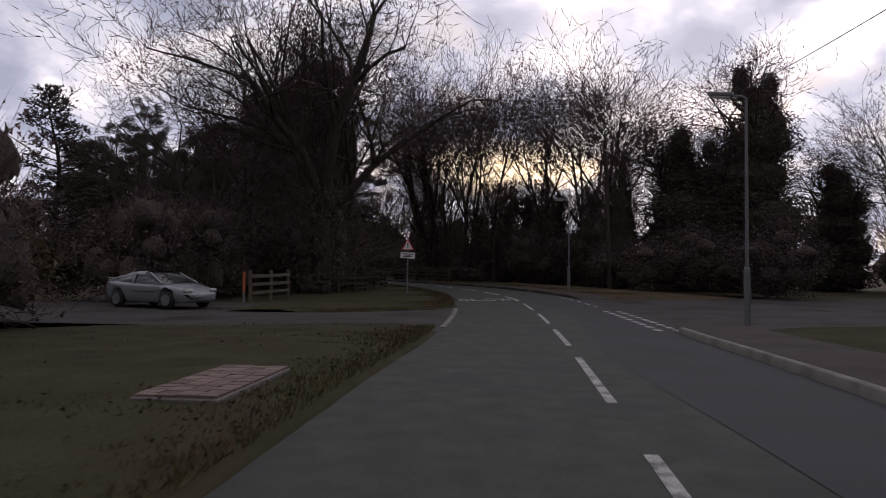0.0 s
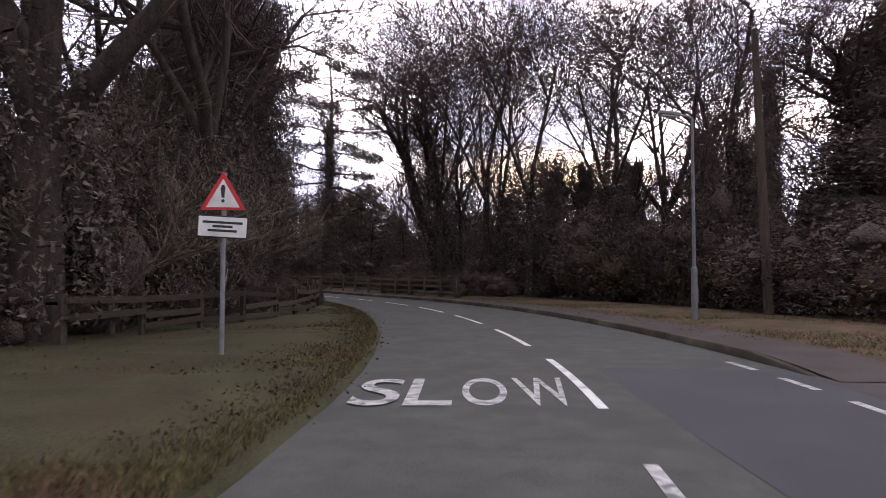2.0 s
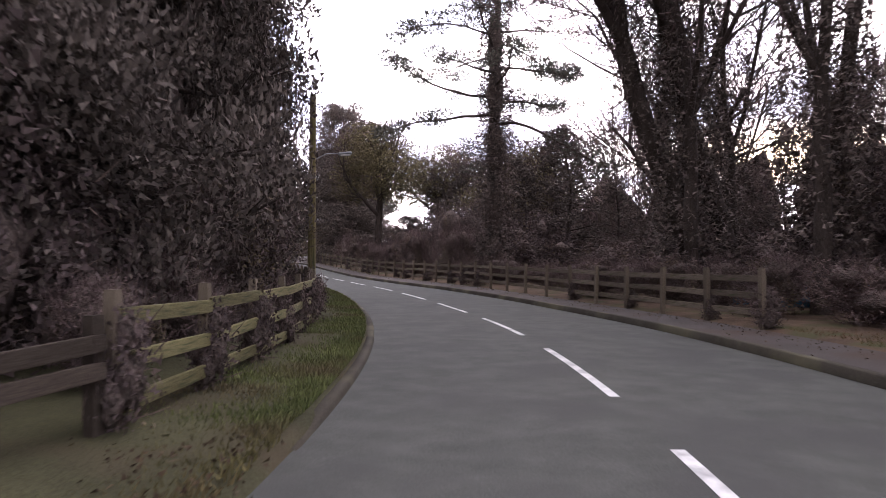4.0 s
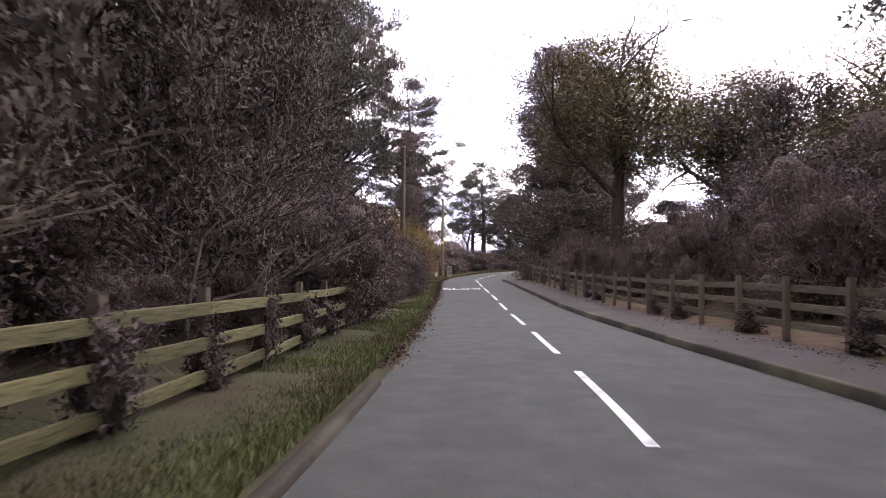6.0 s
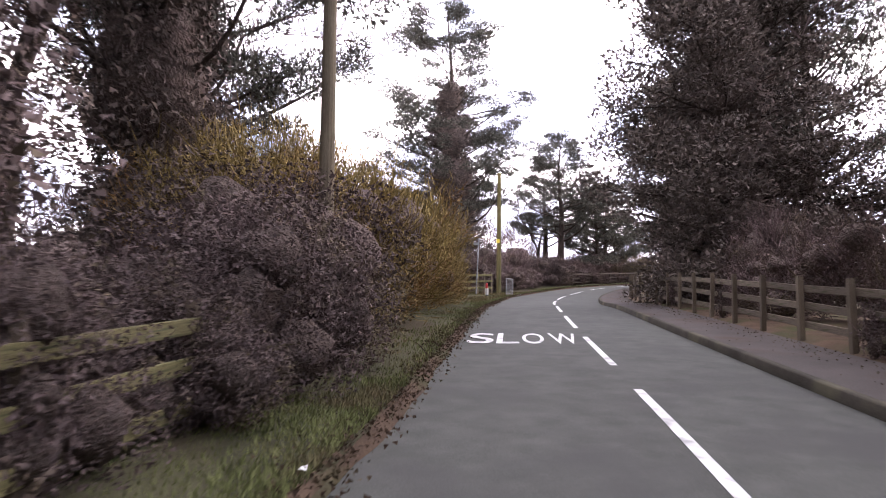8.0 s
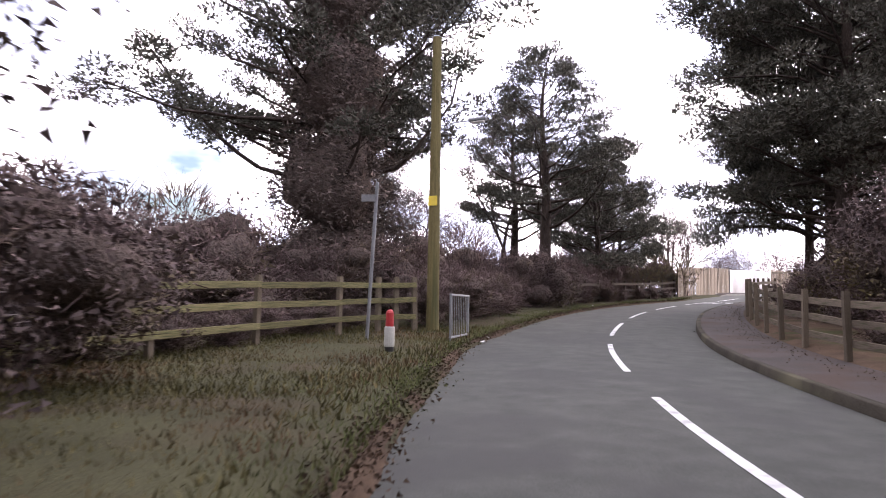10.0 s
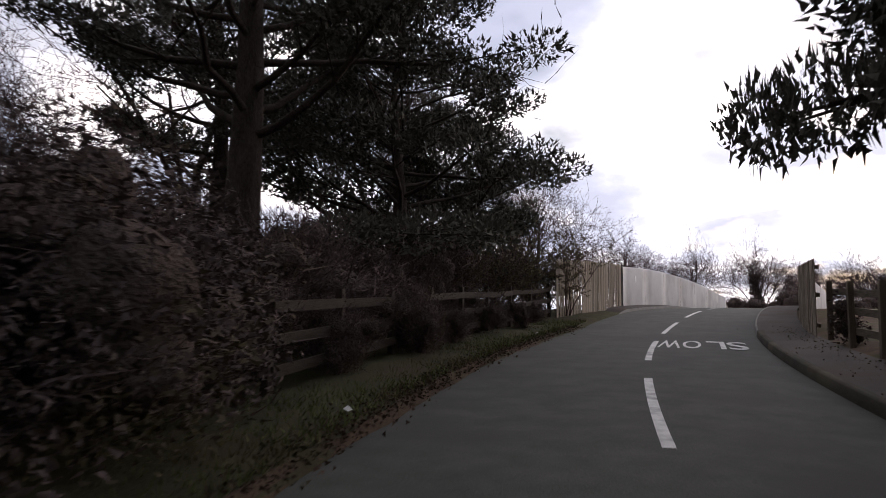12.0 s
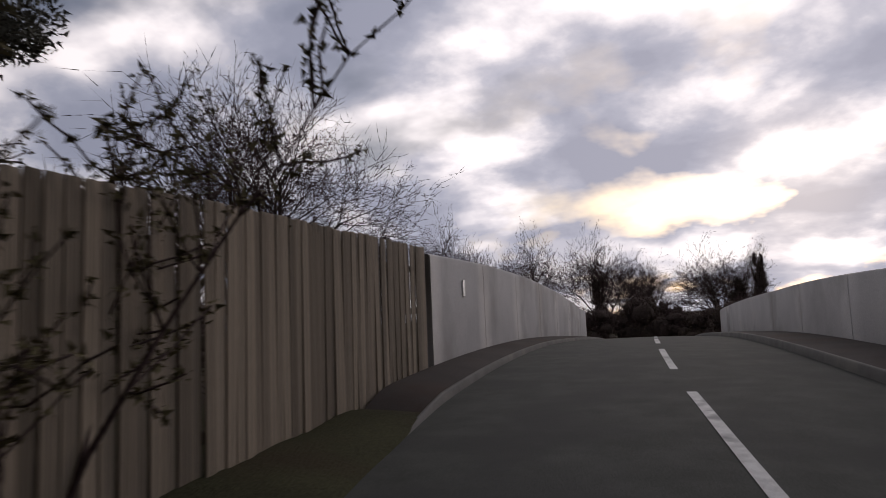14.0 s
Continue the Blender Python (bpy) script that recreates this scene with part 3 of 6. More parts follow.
def kerb(s0, s1, edge, side, label, top=0.1, mat="kerb", wide=0.14):
    rise = lambda s: top * min(1.0, max(0.0, (s - s0) / 1.8)) - 0.03 * max(0.0, 1 - (s - s0) / 1.8)
    strip("kerb", s0, s1, lambda s: [(edge(s), -0.05), (edge(s) + side * 0.015, rise(s) - 0.015), (edge(s) + side * 0.03, rise(s)), (edge(s) + side * wide, rise(s) + 0.002), (edge(s) + side * (wide + 0.01), rise(s) - 0.08)],
          M[mat], label, "kerb", 0.6)


# right side: footway, side road, grass, fence foot
kerb(0, 40, right_edge, 1, "grey concrete kerb of the footway")
strip("footway", 0, 41, lambda s: [(right_edge(s) + 0.14, 0.096), (right_edge(s) + 1.0, 0.105), (5.0, 0.09)], M["footway"], "asphalt footway beside the road", "footway")
strip("verge_right", 0, 41, lambda s: [(4.95, 0.06), (6, 0.15), (8, 0.2), (12, 0.05), (16, -0.2)], M["verge"], "rough grass verge behind the footway", "verge", 0.25, sink=0.3)
strip("side_road", 39, 57.5, lambda s: [(right_edge(s) - 0.05, -0.04), (6, -0.03), (12, -0.02), (22, -0.02), (34, -0.02)], M["side_asphalt"], "asphalt side road joining at the junction", "road")
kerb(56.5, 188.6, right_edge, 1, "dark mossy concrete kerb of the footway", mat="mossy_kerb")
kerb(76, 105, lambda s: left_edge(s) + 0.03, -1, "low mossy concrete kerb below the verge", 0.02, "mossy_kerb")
foot_back = lambda s: float(np.interp(s, [0, 57, 75, 90, 108, 120, 160, 188, 300], [5, 4.9, 4.8, 4.6, 4.4, 3.85, 3.75, 3.3, 3.4]))
strip("footway", 56, 235, lambda s: [(right_edge(s) + float(np.interp(s, [187.5, 188.2], [0.14, 0.055])), 0.094 - 0.13 * max(0.0, 1 - (s - 56) / 2.2)), (right_edge(s) + 0.8, 0.11 - 0.13 * max(0.0, 1 - (s - 56) / 2.2)), (foot_back(s), 0.10 - 0.1 * max(0.0, 1 - (s - 56) / 2.2))], M["footway"], "narrow asphalt footway with dead leaves", "footway", 0.6)
strip("verge_right", 56.5, 199, lambda s: [(foot_back(s) - 0.05, 0.05), (foot_back(s) + 0.3, 0.13 + wob(s, 7, 0.03)), (foot_back(s) + 2.5, 0.16 + wob(s, 8, 0.04)), (10, 0.1), (15, -0.2)],
      M["litter"], "dead leaves and soil below the fence", "verge", 0.3, sink=0.25)

# left side: drive with a flush concrete edging
strip("driveway", 39.4, 50.8, lambda s: [(left_edge(s) + 0.02, -0.045), (-3.2, -0.012), (-5, 0.0), (-12, 0.02), (-26, 0.02)], M["side_asphalt"], "pale worn asphalt driveway off the road", "driveway")
corner_n = lambda s: float(np.interp(s, [45.2, 45.6, 46.6, 47.8, 49.3], [-8.0, -6.5, -5.0, -3.6, -2.86]))
strip("verge_left", 45.2, 50.6, lambda s: [(corner_n(s) + wob(s, 9, 0.04), 0.0), (corner_n(s) - 0.12 + wob(s, 9, 0.04), 0.05), (corner_n(s) - 0.6, 0.085 + wob(s, 2, 0.012)), (corner_n(s) * 0.5 - 4.6, 0.11 + wob(s, 3, 0.02)), (-9.4, 0.1), (-10.4, 0.03)],
      M["verge"], "rough brownish grass corner beside the driveway", "verge", 0.25)
strip("edging", 40.6, 49.2, lambda s: [(left_edge(s) + 0.07, -0.045), (left_edge(s) + 0.055, -0.022), (left_edge(s) - 0.08, -0.014), (left_edge(s) - 0.1, -0.05)], M["kerb"], "pale flush concrete edging across the driveway", "kerb")
kerb(196.4, 232, left_edge, -1, "pale concrete kerb on the bridge", 0.06, "pale_kerb", 0.06)
kerb(188.0, 232, right_edge, 1, "pale concrete kerb on the bridge", 0.1, "pale_kerb", 0.06)
strip("bridge_verge", 197.5, 232, lambda s: [(left_edge(s) - 0.055, 0.05), (-3.1, 0.11), (-3.5, 0.14)], M["footway"], "dark narrow strip below the bridge parapet", "pavement", 0.25, sink=0.14)


# ---- road markings ----
def mark(s0, s1, n0, n1, mat, name="road_marking", group=""):
    k = max(1, int((s1 - s0) / 0.5))
    v, f = [], []
    h = 0.006
    for i in range(k + 1):
        s = s0 + (s1 - s0) * i / k
        for n in (n0, n1):
            v.append(tuple(at(s, n, h - abs(n) * 0.012)))
    for i in range(k):
        f.append((2 * i, 2 * i + 1, 2 * i + 3, 2 * i + 2))
    return solid(name, soup(name, v, f), mat, road)


for k in range(-4, 21):
    mark(30 + 6 * k, 34 + 6 * k - 0.02 * k * 0, -0.055, 0.055, M["old_paint" if k < 4 else "paint"], "centre_dash")
for k in range(0, 12):
    mark(157.3 + 6.18 * k, 161.3 + 6.18 * k, -0.055, 0.055, M["paint"], "centre_dash")
mark(151.2, 155.2, -0.055, 0.055, M["paint"], "centre_dash")
for k in range(9):
    for n in (2.55, 3.05):
        mark(40.4 + 0.92 * k, 41.0 + 0.92 * k, n, n + 0.2, M["old_paint"], "give_way_dash")
for k in range(5):
    mark(50.6 + 1.6 * k, 51.5 + 1.6 * k, 2.78, 2.9, M["old_paint"], "edge_dash")


def lettering(text, s0, s1, spans, flip, mat):
    """Tall letters painted on the road, read along it; spans: each letter's edges to the road's right."""
    for letter, (n0, n1) in zip(text, spans):
        cu = bpy.data.curves.new("letter", "FONT")
        cu.body, cu.offset = letter, 0.008
        tmp = bpy.data.objects.new("letter", cu)
        scene.collection.objects.link(tmp)
        bpy.context.view_layer.update()
        me = bpy.data.meshes.new_from_object(tmp.evaluated_get(bpy.context.evaluated_depsgraph_get()))
        bpy.data.objects.remove(tmp)
        co = np.array([v.co for v in me.vertices])
        lo, hi = co.min(0), co.max(0)
        for v in me.vertices:
            a, b = (v.co.x - lo[0]) / (hi[0] - lo[0]), (v.co.y - lo[1]) / (hi[1] - lo[1])
            if flip:
                a, b = 1 - a, 1 - b
            n = n0 + (n1 - n0) * a
            v.co = at(s0 + (s1 - s0) * b, n, 0.009 - abs(n) * 0.012)
        solid("painted_letter", me, mat, road, "white painted letter %s of the word SLOW" % letter)


lettering("SLOW", 54.15, 56.0, ((-2.68, -2.14), (-2.06, -1.54), (-1.44, -0.92), (-0.80, -0.17)), False, M["old_paint"])
lettering("SLOW", 134.7, 136.6, ((-2.38, -1.86), (-1.80, -1.36), (-1.29, -0.86), (-0.74, -0.18)), False, M["paint"])
lettering("SLOW", 184.5, 186.3, ((1.42, 1.80), (1.02, 1.38), (0.56, 0.92), (0.08, 0.52)), True, M["paint"])


# ---- plants ----
def grow(rng, segs, tips, p, d, length, r, level, levels, up, split, wiggle):
    n = 4 if level == 0 else 3
    step = length / n
    for i in range(n):
        d = d + rng.normal(size=3) * wiggle * (1 + 0.1 * level) + np.array([0, 0, up])
        if p[2] < 5.0:
            d[2] = max(d[2], 0.25)
        d /= np.linalg.norm(d)
        q = p + d * step
        r1 = max(r * (0.86 if level == 0 else 0.74), 0.004)
        segs.append((*p, *q, r, r1))
        p, r = q, r1
        if level < levels and (level > 0 or i > 0):
            for _ in range(split[level]):
                if level >= 2 and rng.uniform() < 0.46:
                    continue
                e = np.cross(d, rng.normal(size=3))
                e /= np.linalg.norm(e)
                a = rng.uniform(0.5, 1.0)
                grow(rng, segs, tips, p, d * math.cos(a) + e * math.sin(a), length * rng.uniform(0.5, 0.78), r * rng.uniform(0.45, 0.68), level + 1, levels, up, split, wiggle)
    tips.append(p)


def bare_tree(seed, name, label, height=16.0, trunk=0.3, levels=4, split=(2, 2, 2, 2), up=0.05, wiggle=0.13, lean=(0, 0), fork=0.3, ivy=0.0, mat="twig", limbs=3, wide=(0.25, 0.5), coat=0.0, fine=0.019, wood="bark"):
    """Leafless tree: limbs and twigs by repeated forking; ivy: share of the trunk's height that ivy wraps."""
    rng = np.random.default_rng(seed)
    e = thing(name, (0, 0, 0), label, "tree")
    segs, tips = [], []
    p, d, r = np.zeros(3) - [0, 0, 0.3], np.array([lean[0], lean[1], 1.0]), trunk
    d /= np.linalg.norm(d)
    base = height * fork
    stem = []
    for i in range(4):
        q = p + (d + rng.normal(size=3) * 0.03) * (base + 0.3) / 4
        stem.append((*p, *q, r * (1.25 if i == 0 else 1), r * 0.95))
        p, r = q, r * 0.95
    v, f = tubes(stem, 9)
    solid("trunk", soup("trunk", v, f), M[wood], e, smooth=True)
    for k in range(limbs if fork < 0.6 else 1):
        a = 6.28 * k / limbs + rng.uniform(-0.5, 0.5)
        dd = d + np.array([math.cos(a), math.sin(a), 0]) * (rng.uniform(*wide) if k else 0.15)
        grow(rng, segs, tips, p, dd / np.linalg.norm(dd), (height - base) * (0.52 if k else 0.62), r * (0.6 if k else 0.8), 0, levels, up, split, wiggle)
    g = np.array(segs)
    thick = g[:, 6] > 0.035
    keep = ~thick
    big, small = tubes(g[thick], 6) if thick.any() else None, slivers(g[keep], 1.3, fine)
    if len(g[thick]):
        tagged(solid("branchwork", soup("branchwork", *big), M[wood], e, smooth=True), kind="stuff")
    if len(g[~thick]):
        tagged(solid("fine_crown", soup("fine_crown", *small), M[mat], e), kind="stuff")
    if ivy:
        h = rng.uniform(0.02, ivy, 4500) * height
        a = rng.uniform(0, 6.28, 4500)
        k = trunk * 1.4 + coat + (0.25 + 0.35 * np.sin(h * 1.7 + 2 * np.sin(a)) ** 2 + 0.25 * rng.uniform(0, 1, 4500)) * np.clip(1.3 - h / (ivy * height), 0.25, 1)
        c = np.stack([k * np.cos(a) + d[0] / d[2] * h, k * np.sin(a) + d[1] / d[2] * h, h], 1)
        solid("ivy", soup("ivy", *leaves(rng, c, 0.15)), M["ivy"], e, "dark glossy ivy wrapped round the trunk")
    return e


def needle_pads(rng, pads, density, size, slim, flat):
    """Rounded pads of needles: rows x y z r; needles point out and up."""
    pads = np.asarray(pads, float)
    per = np.maximum(12, density * pads[:, 3] ** 2).astype(int)
    c = np.repeat(pads, per, 0)
    d = rows_unit(rng, len(c))
    pos = c[:, :3] + d * (c[:, 3] * rng.uniform(0.15, 1, len(c)) ** 0.45)[:, None] * [1, 1, flat]
    d = d * 0.8 + rng.normal(size=d.shape) * 0.45 + [0, 0, 0.45]
    d /= np.linalg.norm(d, axis=1)[:, None]
    e = np.cross(d, rng.normal(size=d.shape))
    e /= np.linalg.norm(e, axis=1)[:, None]
    z = size * rng.uniform(0.6, 1.35, (len(c), 1))
    v = np.stack([pos - e * z * slim, pos + e * z * slim, pos + d * z], 1).reshape(-1, 3)
    return v, np.arange(len(v)).reshape(-1, 3)


def pine(seed, name, label, height=14.0, radius=4.8, bare=0.25, trunk=0.3, limbs=44, mat="needle", droop=0.0, taper=0.55, fat=0.62, size=0.2, slim=0.2, density=330, flat=0.5, inner=0.35, ivy=0.0, coat=0.0, lean=0.0, narrow_foot=0.0):
    """Conifer: a tapered trunk, limbs in uneven tiers and rounded pads of needles on their outer parts; bare: share of the trunk without limbs."""
    rng = np.random.default_rng(seed)
    e = thing(name, (0, 0, 0), label, "tree")
    n, stem, line, p = 10, [], [], np.array([0, 0, -0.3])
    sway = rng.uniform(0, 6.28)
    for i in range(n):
        h = height * (i + 1) / n
        off = 0.25 * math.sin(i * 0.8 + sway) * (i / n)
        q = np.array([off + lean * (h / height) ** 2, off * 0.6, h])
        stem.append((*p, *q, trunk * (1 - 0.92 * i / n), trunk * (1 - 0.92 * (i + 1) / n)))
        line.append(p)
        p = q
    line = np.array(line + [p])
    solid("trunk", soup("trunk", *tubes(stem, 9)), M["bark"], e, smooth=True)
    wood, pads = [], []
    for k in range(limbs):
        u = min((k + rng.uniform(-0.5, 0.5)) / (limbs - 1), 1.0)
        u = max(u, 0.0)
        h = height * (bare + (1 - bare) * 0.985 * u)
        p = np.array([np.interp(h, line[:, 2], line[:, j]) for j in range(3)])
        l = radius * (0.92 * (1 - u) ** taper + 0.1) * rng.uniform(0.55, 1.15) * (1 - narrow_foot * max(0.0, 0.3 - u) / 0.3)
        a = 2.4 * k + rng.uniform(-0.6, 0.6)
        d = np.array([math.cos(a), math.sin(a), rng.uniform(-0.05, 0.3) + 0.5 * u - droop])
        m = max(3, int(l / 0.7))
        for i in range(m):
            d = d + rng.normal(size=3) * 0.13 + [0, 0, 0.05 if droop == 0 else -0.01]
            d /= np.linalg.norm(d)
            q = p + d * l / m
            r = 0.022 + 0.062 * trunk / 0.3 * (1 - u) * (1 - i / m)
            wood.append((*p, *q, r, max(r * 0.8, 0.012)))
            if i >= m * inner:
                out = (i + 1) / m
                side = np.cross(d, [0, 0, 1.0])
                for w in (-1, 1):
                    if rng.uniform() < 0.75:
                        tip = q + side * w * l * rng.uniform(0.08, 0.3) + d * rng.uniform(0, 0.3) + [0, 0, rng.uniform(-0.05, 0.2)]
                        wood.append((*p, *tip, 0.02, 0.01))
                        pads.append((*tip, fat * rng.uniform(0.55, 1.1) * (0.75 + 0.25 * out)))
            p = q
        pads.append((*p, fat * rng.uniform(0.6, 1.1)))
    tagged(solid("branchwork", soup("branchwork", *tubes(wood, 4)), M["bark"], e), kind="stuff")
    tagged(solid("foliage", soup("foliage", *needle_pads(rng, pads, density, size, slim, flat)), M[mat], e, "dark green needles in rounded clumps"), kind="stuff")
    if ivy:
        h = rng.uniform(0.02, ivy, 7000) * height
        a = rng.uniform(0, 6.28, 7000)
        k = trunk + 0.1 + (0.3 + coat) * rng.uniform(0.2, 1, 7000) * np.clip(1.25 - h / (ivy * height), 0.3, 1) + 0.2 * np.sin(h * 1.3 + a) ** 2
        c = np.stack([k * np.cos(a), k * np.sin(a), h], 1)
        solid("ivy", soup("ivy", *leaves(rng, c, 0.16)), M["ivy"], e, "dark ivy covering the trunk")
    return e


def cloud(rng, blobs, n, hollow=0.55):
    """Places in a union of uneven blobs (x y z rx ry rz), most of them near the outside."""
    b = np.asarray(blobs, float)
    wt = b[:, 3] * b[:, 4] + b[:, 4] * b[:, 5] + b[:, 3] * b[:, 5]
    k = rng.choice(len(b), n, p=wt / wt.sum())
    d = rows_unit(rng, n)
    r = hollow + (1 - hollow) * rng.uniform(0, 1, n) ** 0.6
    r *= 1 + 0.14 * np.sin(d[:, 0] * 5 + k) * np.cos(d[:, 1] * 6 + 2 * k) + 0.1 * np.sin(d[:, 2] * 9 + 3 * k)
    c = b[k, :3] + d * b[k, 3:] * r[:, None]
    return c[c[:, 2] > 0.02]


def blobs_for(rng, w, d, h, count):
    got = []
    for _ in range(count):
        z = h * rng.uniform(0.2, 0.72)
        s = 1 - 0.5 * z / h
        r = rng.uniform(0.22, 0.36) * h
        got.append((rng.uniform(-0.5, 0.5) * w * s, rng.uniform(-0.5, 0.5) * d * s, z, r * rng.uniform(0.9, 1.5), r * rng.uniform(0.9, 1.5), min(r, (h - z) * rng.uniform(0.8, 1.1))))
    return got


def bush(seed, name, label, w=3.0, d=3.0, h=3.0, count=9, n=7000, size=0.1, mat="holly", twigs=800, twig_mat="thorn", long=0.42, slim=0.55, core=0.46, up=0.35):
    """Shrub: a dense uneven inside, a coat of small leaves, twigs that stand out of it."""
    rng = np.random.default_rng(seed)
    e = thing(name, (0, 0, 0), label, "shrub")
    bl = blobs_for(rng, w, d, h, count)
    if core:
        parts = []
        for b in bl:
            v, f = lump(rng, [x * core for x in b[3:]], 0.22, 7, 9)
            parts.append((np.maximum(v + b[:3], [-99, -99, -0.2]), f))
        tagged(solid("inner_growth", soup("inner_growth", *join(*parts)), M["core"], e), kind="stuff")
    if n:
        tagged(solid("foliage", soup("foliage", *leaves(rng, cloud(rng, bl, n), size, 0.5, 0.1, slim)), M[mat], e), kind="stuff")
    if twigs:
        c = cloud(rng, bl, twigs, 0.35)
        dd = c - np.array([0, 0, h * 0.2])
        dd = dd / (np.linalg.norm(dd, axis=1)[:, None] + 0.1) + rng.normal(size=c.shape) * 0.55 + [0, 0, up]
        dd /= np.linalg.norm(dd, axis=1)[:, None]
        l = long * h ** 0.35 * rng.uniform(0.5, 1.3, (len(c), 1))
        side = rng.normal(size=c.shape) * 0.18
        a, m, b = c - dd * l * 0.6, c + side * l, c + (dd + side * 1.5) * l * 0.7
        r = np.full((len(c), 1), 0.011)
        g = np.concatenate([np.concatenate([a, m, r, r], 1), np.concatenate([m, b, r * 0.75, r], 1)])
        tagged(solid("twig_growth", soup("twig_growth", *slivers(g, 1.2)), M[twig_mat], e), kind="stuff")
    return e


def put(ob, s, n, turn=0.0, k=1.0, kz=None, z=0.0):
    m = Matrix.Translation(at(s, n, z)) @ pose(0, 0, 0, 0, 0, turn) @ Matrix.Diagonal((k, k, kz or k, 1))
    ob.matrix_basis = m
    return ob


def again(ob, s, n, turn=0.0, k=1.0, kz=None, z=0.0, label=""):
    c = copy_thing(ob, Matrix())
    put(c, s, n, turn, k, kz, z)
    return tagged(c, label) if label else c


def spread(protos, places):
    """The first places take the plants themselves, the rest copies of them in turn."""
    rng = random.Random(7)
    for i, pl in enumerate(places):
        s, n, k = pl[:3]
        kz = pl[3] if len(pl) > 3 else k
        ob = protos[i % len(protos)]
        if i < len(protos):
            put(ob, s, n, rng.uniform(0, 360), k, kz)
        else:
            again(ob, s, n, rng.uniform(0, 360), k, kz)


# large bare trees
oak = bare_tree(3, "oak_tree", "large bare oak with heavy spreading limbs behind the fence", 21, 0.62, 4, (2, 2, 2, 2), 0.05, 0.2, fork=0.2, ivy=0.28, limbs=5, wide=(0.4, 0.75), coat=0.25)
put(oak, 61.0, -9.6, 40, 0.88, 0.95)
oak_b = bare_tree(5, "oak_tree", "tall bare oak with dark forking limbs", 19, 0.42, 4, (2, 2, 3, 2), 0.03, 0.2, fork=0.26, ivy=0.3, limbs=4, wide=(0.4, 0.9))
put(oak_b, 60.0, -15.0, 200, 0.62)
ash = bare_tree(9, "ash_tree", "bare rounded tree with fine upswept twigs", 17, 0.3, 4, (3, 3, 2, 2), 0.05, 0.13, fork=0.26, limbs=5, wide=(0.4, 0.8))
ash.matrix_basis = Matrix.Translation((7.2, 74.2, 0.0)) @ Matrix.Scale(1.33, 4)
slim = bare_tree(12, "tall_bare_tree", "slender bare tree with upright branches", 19, 0.24, 4, (2, 2, 2, 2), 0.08, 0.13, fork=0.3, ivy=0.5, coat=0.25)
leaning = bare_tree(15, "leaning_tree", "tall bare tree leaning to one side, ivy on its trunk", 19, 0.42, 4, (2, 2, 2, 2), 0.05, 0.14, lean=(-0.3, 0.02), fork=0.5, ivy=0.75, coat=-0.28)
ivy_tree = bare_tree(21, "ivy_clad_tree", "bare tree thickly wrapped in dark ivy", 18, 0.45, 4, (2, 3, 2, 2), 0.05, 0.15, fork=0.5)


def ivy_coat(tree, seed, blobs, n, size=0.22):
    rng = np.random.default_rng(seed)
    parts = []
    for b in blobs:
        v, f = lump(rng, [x * 0.7 for x in b[3:]], 0.2, 8, 10)
        parts.append((v + b[:3], f))
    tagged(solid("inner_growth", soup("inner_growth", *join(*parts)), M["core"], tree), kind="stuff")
    tagged(solid("ivy", soup("ivy", *leaves(rng, cloud(rng, blobs, n, 0.6), size)), M["ivy"], tree, "dense dark ivy leaves"), kind="stuff")


ivy_coat(ivy_tree, 2, [(0, 0, 2, 3.2, 3.2, 2.6), (0.5, 0.2, 5, 3.6, 3.4, 2.6), (-0.5, 0, 8, 3.3, 3.0, 2.4), (0.4, -0.3, 11, 2.7, 2.4, 2.4), (0.5, 0.2, 13.4, 1.5, 1.5, 2.0), (-0.9, 0.1, 15.2, 0.8, 0.8, 1.5), (1.2, 0.3, 15, 0.7, 0.7, 1.2)], 24000)
ivy_tree.matrix_basis = Matrix.Translation((17.3, 51.5, 0))
for x, y, k, kz, turn in ((12.6, 53.4, 1.15, 0.74, 80), (15.0, 52.0, 0.8, 0.68, 10), (25, 56, 0.9, 0.6, 30), (9.2, 60, 0.5, 0.5, 20), (1.5, 70, 0.5, 0.55, 60), (-4, 80, 0.5, 0.5, 200)):
    copy_thing(ivy_tree, Matrix()).matrix_basis = Matrix.Translation((x, y, 0)) @ pose(0, 0, 0, 0, 0, turn) @ Matrix.Diagonal((k, k, kz, 1))
pale = bare_tree(29, "thorn_tree", "small bare tree with pale arching branches", 5.0, 0.07, 3, (2, 2, 2), 0.0, 0.12, fork=0.14, limbs=7, wide=(0.7, 1.6), mat="pale_twig", wood="pale_twig", fine=0.012)
put(pale, 62.5, -8.6, 0)
for s, n, k in ((66.5, -7.0, 0.9), (64, -11, 1.2), (91, -6.0, 0.8), (99, -6.0, 0.85), (107, -5.8, 0.8)):
    again(pale, s, n, s * 43, k, k * 1.15)
put(slim, 84, 9.5, 0)
